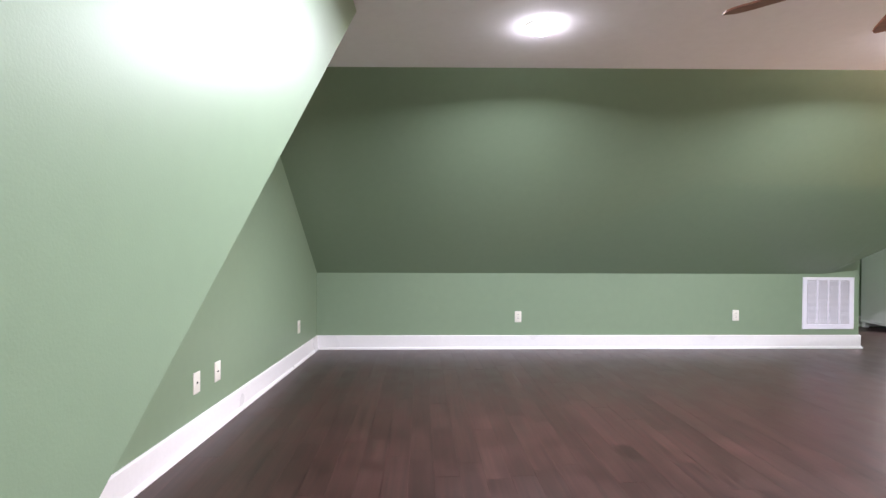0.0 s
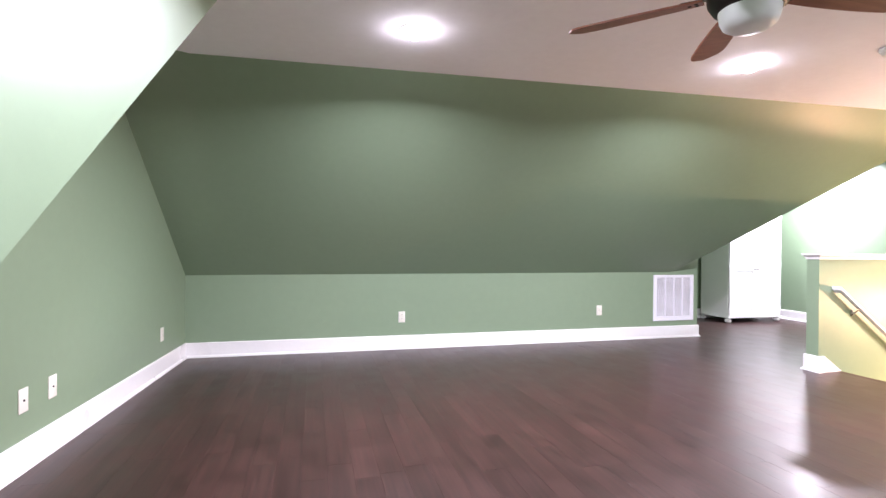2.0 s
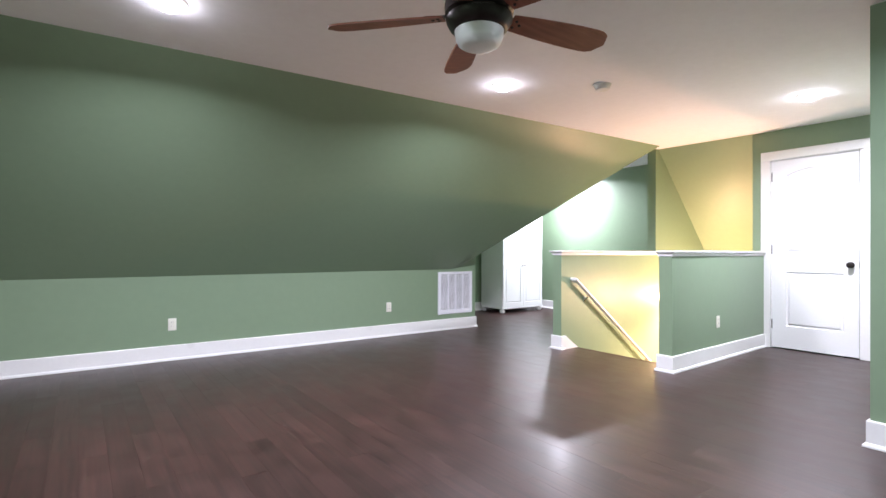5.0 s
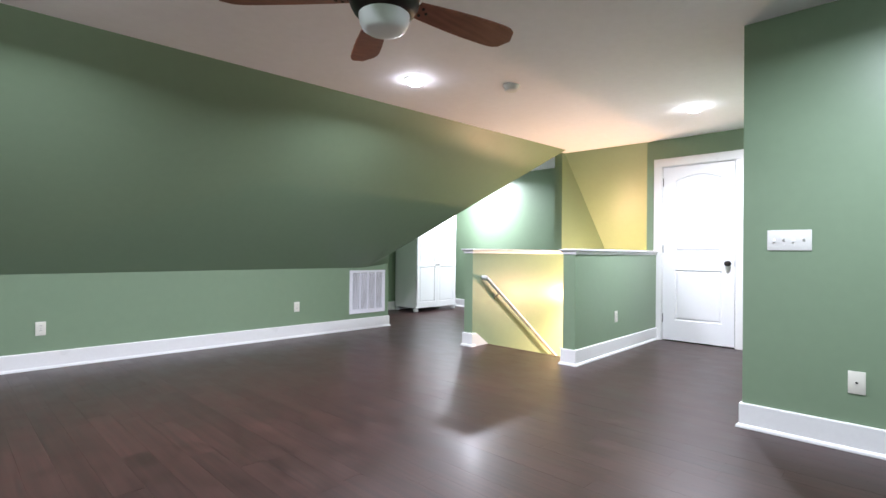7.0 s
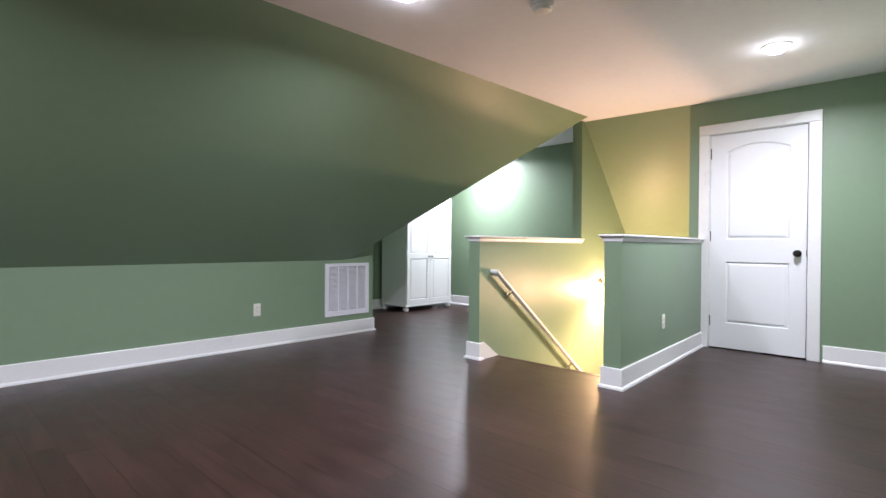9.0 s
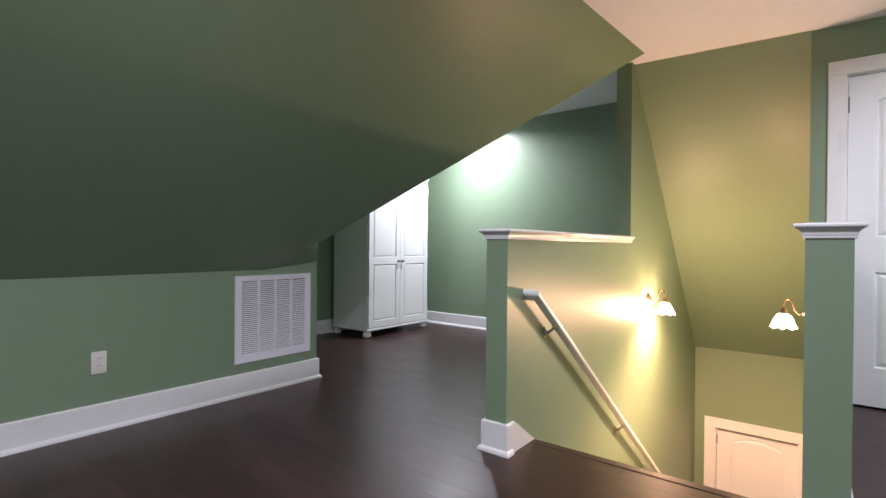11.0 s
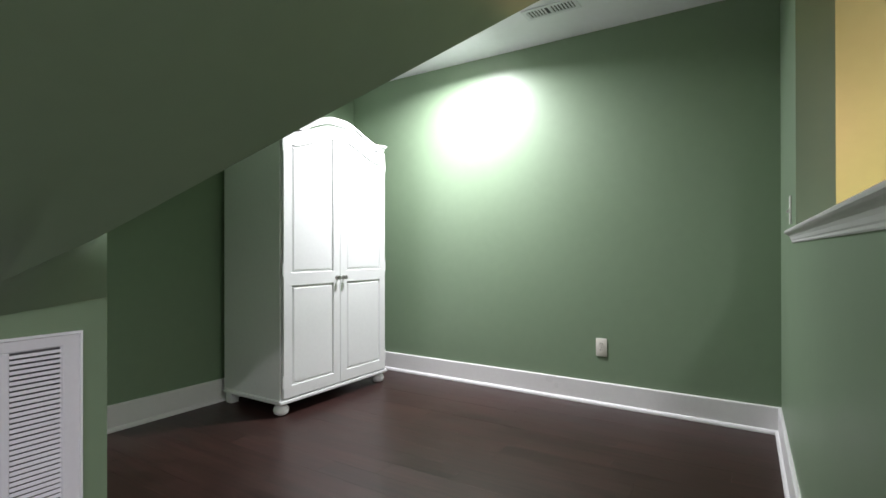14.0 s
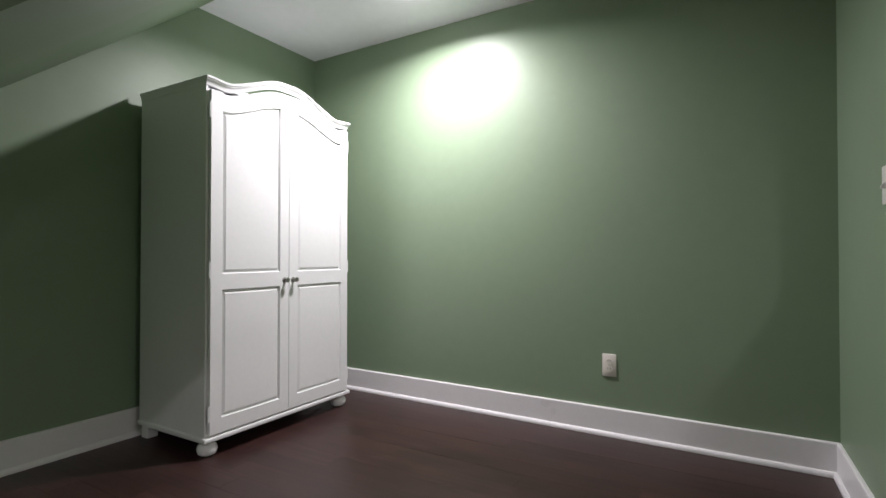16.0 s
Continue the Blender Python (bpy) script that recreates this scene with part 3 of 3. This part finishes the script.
# ---- sconces ----
def sconce(place):
    """A wall lamp; local -y points out of the wall."""
    lamp = thing("wall_sconce", "lit copper wall sconce with a fluted glass shade", "wall lamp", place, "stair sconces")
    part("backplate", lathe(bmesh.new(), [(0, 0), (0.052, 0), (0.052, 0.006), (0.040, 0.014), (0.020, 0.018), (0.014, 0.03), (0, 0.032)], OUT_Y, 28), BRASS, lamp, soft=True)
    arc = [(0, -0.02, 0.0), (0, -0.05, -0.012), (0, -0.072, 0.01), (0, -0.082, 0.05)]
    arc += [(0, -0.108 + 0.026 * math.cos(math.pi * k / 8), 0.05 + 0.034 * math.sin(math.pi * k / 8)) for k in range(1, 9)] + [(0, -0.135, 0.01)]
    part("arm", tube(bmesh.new(), arc, 0.0055, 10), BRASS, lamp, soft=True)
    axis = Matrix.Translation((0, -0.135, 0))
    part("socket", lathe(bmesh.new(), [(0, 0.022), (0.012, 0.020), (0.021, 0.008), (0.023, -0.022), (0, -0.022)], axis, 20), BRASS, lamp, soft=True)
    bm = bmesh.new()
    steps = 48
    profile = [(0.021, -0.012), (0.036, -0.024), (0.050, -0.050), (0.059, -0.080), (0.070, -0.106)]
    rows = []
    for k, (r, z) in enumerate(profile):
        wave = 0.010 * k / 4
        rows.append([bm.verts.new(axis @ Vector(((r + wave * math.cos(8 * a)) * math.cos(a), (r + wave * math.cos(8 * a)) * math.sin(a), z - 0.006 * (k == 4) * math.cos(8 * a)))) for a in (math.tau * j / steps for j in range(steps))])
    for low, high in zip(rows, rows[1:]):
        for j in range(steps):
            bm.faces.new((low[j], low[(j + 1) % steps], high[(j + 1) % steps], high[j]))
    shade = part("shade", bm, SHADE_GLOW, lamp, "glowing fluted white glass shade", soft=True)
    shade.visible_shadow = False
    bulb_mesh = part("bulb", lathe(bmesh.new(), [(0, -0.115), (0.018, -0.108), (0.026, -0.09), (0.024, -0.07), (0.013, -0.045), (0.012, -0.02), (0, -0.02)], axis, 20), SHADE_GLOW, lamp, soft=True)
    bulb_mesh.visible_shadow = False
    return lamp


sconce(pose(6.06, STAIR_Y1 + rail_skew(6.06), 0.535))
sconce(pose(5.78, Y_WELL, 0.545, 0, 0, 180))

# ---- ceiling fan ----
fan = thing("ceiling_fan", "bronze ceiling fan with five reddish walnut blades", "ceiling fan", pose(0.927, 0.945, 0))
part("canopy", lathe(bmesh.new(), [(0, CEIL), (0.085, CEIL), (0.085, CEIL - 0.02), (0.06, CEIL - 0.07), (0.03, CEIL - 0.085), (0, CEIL - 0.085)][::-1], steps=40), BRONZE, fan, soft=True)
part("downrod", lathe(bmesh.new(), [(0, 2.15), (0.016, 2.15), (0.016, 2.30), (0, 2.30)], steps=20), BRONZE, fan, soft=True)
part("motor_housing", lathe(bmesh.new(), [(0, 1.949), (0.104, 1.949), (0.120, 1.958), (0.136, 1.985), (0.139, 2.0), (0.128, 2.006), (0.128, 2.012), (0.142, 2.02), (0.144, 2.05), (0.139, 2.09), (0.115, 2.13), (0.07, 2.155), (0.04, 2.165), (0, 2.165)], steps=48), BRONZE, fan, soft=True)
part("glass_bowl", lathe(bmesh.new(), [(0, 1.877), (0.045, 1.879), (0.070, 1.884), (0.087, 1.895), (0.097, 1.916), (0.101, 1.938), (0.102, 1.949), (0.095, 1.950), (0, 1.950)], steps=48), BOWL_GLASS, fan, "frosted white glass light bowl", soft=True)
for k in range(5):
    turn = Matrix.Rotation(radians(-11.0 + 72 * k), 4, "Z") @ Matrix.Translation((0, 0, 2.012)) @ Matrix.Rotation(radians(-14), 4, "X")
    outline = []
    n = 18
    for j in range(n + 1):
        u = j / n
        half = 0.040 + 0.036 * math.sin(math.pi * 0.5 * min(1, 0.10 + 1.15 * u))
        if u > 0.82:
            half *= math.sqrt(max(0.0, 1 - ((u - 0.82) / 0.1801) ** 2.4))
        outline.append((0.150 + 0.518 * u, half))
    edge = [(x, h * 0.96) for x, h in outline] + [(x, -h) for x, h in outline[::-1]]
    bm = prism(bmesh.new(), [turn @ Vector((x, y, 0)) for x, y in edge], turn.to_3x3() @ Vector((0, 0, 0.007)))
    blade = part("blade", bm, FAN_WOOD, fan)
    bm = bmesh.new()
    prism(bm, [turn @ Vector(p) for p in ((0.100, -0.022, 0.007), (0.17, -0.020, 0.007), (0.225, -0.034, 0.007), (0.225, 0.034, 0.007), (0.17, 0.020, 0.007), (0.100, 0.022, 0.007))], turn.to_3x3() @ Vector((0, 0, 0.006)))
    for sx, sy in ((0.172, -0.020), (0.172, 0.020), (0.196, 0.0)):
        lathe(bm, [(0, -0.005), (0.006, -0.004), (0.007, 0.0), (0, 0.0)], turn @ Matrix.Translation((sx, sy, 0)), 10)
    part("blade_iron", bm, BRONZE, blade)

# ---- recessed lamps, smoke detector, ceiling register ----
for lx, ly, watts in CAN_LIGHTS:
    can = thing("recessed_light", "lit round recessed ceiling light with a white rim", "ceiling light", pose(lx, ly, CEIL), "recessed ceiling lights")
    part("rim", lathe(bmesh.new(), [(0.070, -0.001), (0.074, -0.007), (0.090, -0.006), (0.096, 0.0), (0.070, 0.0)], steps=36), PLASTIC, can, soft=True)
    part("lens", lathe(bmesh.new(), [(0, -0.048), (0.020, -0.047), (0.040, -0.043), (0.055, -0.035), (0.063, -0.022), (0.064, -0.008), (0.062, 0.0), (0, 0.0)], steps=36), CAN_GLOW, can, "glowing frosted bulb face", soft=True)

smoke = thing("smoke_detector", "round white plastic smoke detector on the ceiling", "smoke detector", pose(2.945, 1.825, CEIL))
part("base", lathe(bmesh.new(), [(0, -0.012), (0.068, -0.012), (0.070, -0.008), (0.070, 0.0), (0, 0.0)], steps=36), PLASTIC, smoke, soft=True)
part("cover", lathe(bmesh.new(), [(0, -0.043), (0.040, -0.043), (0.050, -0.040), (0.055, -0.034), (0.056, -0.026), (0.061, -0.024), (0.063, -0.018), (0.063, -0.012), (0, -0.012)], steps=36), PLASTIC, smoke, soft=True)

register = thing("ceiling_register", "white metal ceiling register with slanted louvres", "air vent", pose(6.114, 4.182, CEIL))
bm = bmesh.new()
for x0, x1, y0, y1 in ((-0.065, -0.042, -0.16, 0.16), (0.042, 0.065, -0.16, 0.16), (-0.042, 0.042, -0.16, -0.137), (-0.042, 0.042, 0.137, 0.16), (-0.042, 0.042, -0.007, 0.007)):
    box(bm, x0, y0, -0.007, x1, y1, 0)
part("frame", bm, GRILLE, register)
part("backing", boxed(-0.042, -0.137, -0.002, 0.042, 0.137, 0), GRILLE_BACK, register)
for k in range(14):
    y = -0.128 + 0.0195 * k
    if abs(y) > 0.01:
        part("slat", prism(bmesh.new(), [(-0.042, y, -0.003), (-0.042, y + 0.009, -0.006), (-0.042, y + 0.010, -0.005), (-0.042, y + 0.001, -0.002)], (0.084, 0, 0)), GRILLE, register)


# ---- return air grille in the knee wall ----
grille = thing("return_air_grille", "white louvred steel return air grille in the knee wall", "air vent")
gx0, gx1, gz0, gz1, gy = 3.387, 3.960, 0.205, 0.765, Y_KNEE
bm = bmesh.new()
lip = [(0, 0), (0, -0.006), (0.15, -0.012), (0.22, -0.009), (0.90, -0.008), (1.0, -0.004), (1.0, 0)]
SIDE, FOOT, HEAD = 0.050, 0.054, 0.036
corners = [(gx0, gz0, SIDE, FOOT), (gx1, gz0, -SIDE, FOOT), (gx1, gz1, -SIDE, -HEAD), (gx0, gz1, SIDE, -HEAD)]
loops = [[bm.verts.new((x + sx * o, gy + d, z + sz * o)) for o, d in lip] for x, z, sx, sz in corners]
for k in range(4):
    for j in range(len(lip) - 1):
        bm.faces.new((loops[k][j], loops[(k + 1) % 4][j], loops[(k + 1) % 4][j + 1], loops[k][j + 1]))
part("frame", bm, GRILLE, grille)
# a dark sheet just behind the slats keeps their gaps dark
part("backing", boxed(gx0 + 0.03, gy - 0.0012, gz0 + 0.03, gx1 - 0.03, gy + 0.004, gz1 - 0.03), GRILLE_BACK, grille, "dark sheet behind the louvres")
cells = 4
inner0, inner1 = gx0 + SIDE, gx1 - SIDE
pitch = (inner1 - inner0 + 0.018) / cells
for c in range(1, cells):
    x = inner0 + pitch * c - 0.018
    part("mullion", boxed(x, gy - 0.010, gz0 + FOOT - 0.002, x + 0.018, gy - 0.001, gz1 - HEAD + 0.002, 0.002), GRILLE, grille)
LOUVRES = 37
step = (gz1 - gz0 - FOOT - HEAD) / LOUVRES
slat_bm = prism(bmesh.new(), [(0, -0.0105, 0), (0, -0.0095, 0.0012), (0, -0.003, step * 0.53), (0, -0.0045, step * 0.55)], (pitch - 0.018, 0, 0))
slat_mesh = mesh_of("slat", slat_bm, GRILLE)
for c in range(cells):
    for k in range(LOUVRES):
        slat = new("slat", slat_mesh)
        slat.parent = grille
        slat.location = (inner0 + pitch * c, gy, gz0 + FOOT + step * k)


# ---- outlets and switches; local -y points out of the wall ----
def plate(parent, w, h, mat):
    bm = boxed(-w / 2, -0.006, -h / 2, w / 2, 0, h / 2, 0.003, 2)
    return part("cover_plate", bm, mat, parent, soft=True)


def outlet(place, label="white duplex outlet low on the green wall"):
    o = thing("wall_outlet", label, "outlet", place, "wall outlets")
    body = plate(o, 0.070, 0.115, IVORY)
    for dz in (-0.0195, 0.0195):
        face = part("receptacle", lathe(bmesh.new(), [(0, 0.0085), (0.0165, 0.0085), (0.017, 0.005), (0, 0.005)], Matrix.Translation((0, 0, dz)) @ OUT_Y, 20), IVORY, o)
        for dx, hh in ((-0.006, 0.0045), (0.006, 0.0036)):
            part("slot", boxed(dx - 0.0012, -0.0092, dz + 0.004 - hh, dx + 0.0012, -0.008, dz + 0.004 + hh), SLOT, face)
    part("screw", lathe(bmesh.new(), [(0, 0.008), (0.003, 0.0075), (0.0035, 0.005), (0, 0.005)], OUT_Y, 10), NICKEL, o)
    return o


def jack_plate(place, label):
    o = thing("jack_plate", label, "wall plate", place, "jack plates")
    plate(o, 0.072, 0.117, IVORY)
    part("jack", lathe(bmesh.new(), [(0, 0.010), (0.0045, 0.010), (0.006, 0.006), (0.008, 0.005), (0, 0.004)], OUT_Y, 12), SLOT, o)
    return o


def switch_plate(place, gangs, label):
    o = thing("light_switch", label, "switch", place)
    w = 0.07 + 0.046 * (gangs - 1)
    plate(o, w, 0.115, PLASTIC)
    for g in range(gangs):
        x = (g - (gangs - 1) / 2) * 0.046
        part("toggle", prism(bmesh.new(), [(x - 0.005, -0.005, -0.012), (x - 0.005, -0.005, 0.012), (x - 0.005, -0.016, 0.012 if g % 2 else -0.004), (x - 0.005, -0.016, 0.006 if g % 2 else -0.010)], (0.010, 0, 0)), PLASTIC, o)
        for dz in (-0.03, 0.03):
            part("screw", lathe(bmesh.new(), [(0, 0.0075), (0.003, 0.007), (0.0035, 0.005), (0, 0.005)], Matrix.Translation((x, 0, dz)) @ OUT_Y, 8), PLASTIC, o)
    return o


skew = math.degrees(math.atan(0.06))
outlet(pose(0.303, Y_KNEE, 0.338))
outlet(pose(2.650, Y_KNEE, 0.354))
outlet(pose(gable(4.078), 4.078, 0.332, 0, 0, 90 - skew), "white duplex outlet low on the gable wall")
jack_plate(pose(gable(2.498), 2.498, 0.334, 0, 0, 90 - skew), "ivory jack plate low on the gable wall")
jack_plate(pose(gable(2.257), 2.257, 0.333, 0, 0, 90 - skew), "ivory jack plate low on the gable wall")
outlet(pose(4.575, 1.672 + 0.0327 * 0.865, 0.368, 0, 0, 1.87), "white outlet on the half wall by the door")
outlet(pose(nook_side(4.011), 4.011, 0.361, 0, 0, -91.3), "white duplex outlet on the nook wall")
switch_plate(pose(X_RIGHT, -0.046, 1.094, 0, 0, -90), 4, "white four gang light switch on the wall corner")
jack_plate(pose(X_RIGHT, -0.340, 0.356, 0, 0, -90), "ivory jack plate low beside the wall corner")
switch_plate(pose(5.81, 3.025 + rail_skew(5.81), 1.135, 0, 0, 180.7), 1, "white light switch on the nook wall")

# ---- wardrobe ----
W_X0, W_X1, W_Y0, W_Y1 = 5.312, 6.272, 5.545, 6.075
wardrobe = thing("wardrobe", "white painted two door wardrobe with a curved bonnet top", "wardrobe", pose(W_X0, W_Y0, 0))
WW, WD = W_X1 - W_X0, W_Y1 - W_Y0


def bonnet(x):
    """The rise of the curved top across the wardrobe's front."""
    u = 1 - abs(x - WW / 2) / (WW / 2)
    s = min(1, max(0, (u - 0.20) / 0.72))
    return 0.094 * s * s * (3 - 2 * s) - 0.008 * math.exp(-((u - 0.22) / 0.11) ** 2)


for sx in (0.0, WW - 0.0105):
    part("side_panel", boxed(sx, 0.0, 0.085, sx + 0.0105, WD, 1.715), WARDROBE_PAINT, wardrobe)
part("back_panel", boxed(0.0105, WD - 0.010, 0.085, WW - 0.0105, WD, 1.715), WARDROBE_PAINT, wardrobe)
part("bottom_board", boxed(0.0105, 0.0, 0.085, WW - 0.0105, WD - 0.010, 0.107), WARDROBE_PAINT, wardrobe)
bm = prism(bmesh.new(), [(0.0105, 0.0, 1.62), (WW - 0.0105, 0.0, 1.62)] + [(0.0105 + (WW - 0.021) * k / 24, 0.0, 1.70 + bonnet(0.0105 + (WW - 0.021) * k / 24)) for k in range(24, -1, -1)], (0, 0.022, 0))
part("frieze", bm, WARDROBE_PAINT, wardrobe)
part("plinth", boxed(-0.014, -0.024, 0.068, WW + 0.014, WD, 0.092, 0.007, 2), WARDROBE_PAINT, wardrobe)
CROWN = [(0.0, -0.036), (0.004, -0.034), (0.006, -0.022), (0.010, -0.016), (0.016, -0.011), (0.017, -0.007), (0.021, -0.005), (0.022, 0.002), (0.019, 0.006), (0.0, 0.007)]
bm = bmesh.new()
path = [((-0.0, WD, 1.748), (-0.45, 0, 0)), ((-0.0, 0.0, 1.748), (-0.45, -1, 0))]
path += [((WW * k / 32, 0.0, 1.748 + bonnet(WW * k / 32)), (0, -1, 0)) for k in range(1, 32)]
path += [((WW, 0.0, 1.748), (0.6, -1, 0)), ((WW, WD, 1.748), (0.6, 0, 0))]
sweep(bm, CROWN, path)
part("crown_moulding", bm, WARDROBE_PAINT, wardrobe, soft=True)
part("top_panel", boxed(0.0, 0.0, 1.715, WW, WD, 1.735), WARDROBE_PAINT, wardrobe)
SPLIT = WW / 2 - 0.001
STILE = 0.013    # carcass edge left bare beside each door
for side in (0, 1):
    leaf_w = SPLIT - STILE - 0.002 if side == 0 else WW - SPLIT - STILE - 0.002

    def across(x, side=side, leaf_w=leaf_w):
        return x + STILE if side == 0 else WW - STILE - leaf_w + x

    def top_edge(x, side=side):
        return 1.592 + bonnet(min(WW, max(0, across(x, side))))

    def panel_top(x, side=side):
        return 1.512 + 0.98 * bonnet(min(WW, max(0, across(x, side))))

    door = new("door")
    door.parent = wardrobe
    door.location = (across(0), -0.021, 0.102)
    body = leaf(door, leaf_w, 0.0205, top_edge, [(0.060, leaf_w - 0.058, 0.068, flat(0.664)), (0.060, leaf_w - 0.058, 0.738, panel_top)], WARDROBE_PAINT, "door_front")
    knob(door, (leaf_w - 0.028 if side == 0 else 0.028, 0, 0.694), OUT_Y, NICKEL, 0.48, "small dark metal knob")
    hx = -0.005 if side == 0 else leaf_w + 0.005
    for z in (0.06, 0.72, 1.46):
        part("hinge", tube(bmesh.new(), [(hx, 0.004, z), (hx, 0.004, z + 0.075)], 0.005, 10), WARDROBE_PAINT, door)
for fx in (0.035, WW - 0.035):
    part("foot", lathe(bmesh.new(), [(0, 0), (0.026, 0), (0.040, 0.010), (0.046, 0.028), (0.042, 0.046), (0.028, 0.060), (0.022, 0.069), (0, 0.069)], Matrix.Translation((fx, 0.03, 0)), 28), WARDROBE_PAINT, wardrobe, soft=True)
    part("foot", boxed(fx - 0.028, WD - 0.06, 0, fx + 0.028, WD - 0.005, 0.07, 0.003), WARDROBE_PAINT, wardrobe)

# ---- floor planks ----
WIDTH, GAP = 0.121, 0.0005
plank_rng = random.Random(7)
near_planks, rest = [], bmesh.new()


def plank_solid(bm, x0, y0, x1, y1):
    t = plank_rng.uniform(-0.00025, 0.0)
    low = [bm.verts.new(p) for p in ((x0, y0, -0.012), (x1, y0, -0.012), (x1, y1, -0.012), (x0, y1, -0.012))]
    top = [bm.verts.new((p.co.x, p.co.y, t)) for p in low]
    for k in range(4):
        bm.faces.new((low[k], low[(k + 1) % 4], top[(k + 1) % 4], top[k]))
    bm.faces.new(top)


count = 0
row_x = -2.1
while row_x < X_NOOK + 0.08:
    y = -2.1 - plank_rng.uniform(0, 1.1)
    while y < Y_NOOK:
        length = plank_rng.choice((0.45, 0.62, 0.78, 0.95, 1.1, 1.22))
        for rx0, ry0, rx1, ry1 in FLOOR_PARTS:
            x0, x1 = max(row_x, rx0), min(row_x + WIDTH, rx1)
            y0, y1 = max(y, ry0), min(y + length, ry1)
            if x1 - x0 < 0.006 or y1 - y0 < 0.006:
                continue
            near = x1 - x0 > 0.1 and ((-1.2 < x0 < 3.9 and 0.9 < y0 and y1 < 4.2) or (3.9 < x0 and 3.3 < y0))
            if near and count < 300:
                count += 1
                bm = bmesh.new()
                plank_solid(bm, x0 + GAP / 2, y0 + GAP / 2, x1 - GAP / 2, y1 - GAP / 2)
                part("plank", bm, PLANK, floor)
            else:
                plank_solid(rest, x0 + GAP / 2, y0 + GAP / 2, x1 - GAP / 2, y1 - GAP / 2)
        y += length
    row_x += WIDTH
tagged(part("planks", rest, PLANK_REST, floor), kind="stuff")

# ---- pale scratches on the nook floor ----
SCUFF = material("pale_scratched_varnish", (0.16, 0.13, 0.12), 0.5, vary=0.3, scale=60)
for x0, y0, x1, y1 in ((4.41, 4.627, 4.481, 4.595), (4.558, 4.338, 4.617, 4.336), (4.144, 4.316, 4.237, 4.315)):
    a, b = Vector((x0, y0, 0.0002)), Vector((x1, y1, 0.0002))
    side = (b - a).normalized().cross(Vector((0, 0, 1))) * 0.0012
    middle = a.lerp(b, 0.45) + side * 1.6
    part("scratch", prism(bmesh.new(), [a, middle - side, b, middle + side], (0, 0, 0.0006)), SCUFF, floor, "thin pale scratch in the varnish")
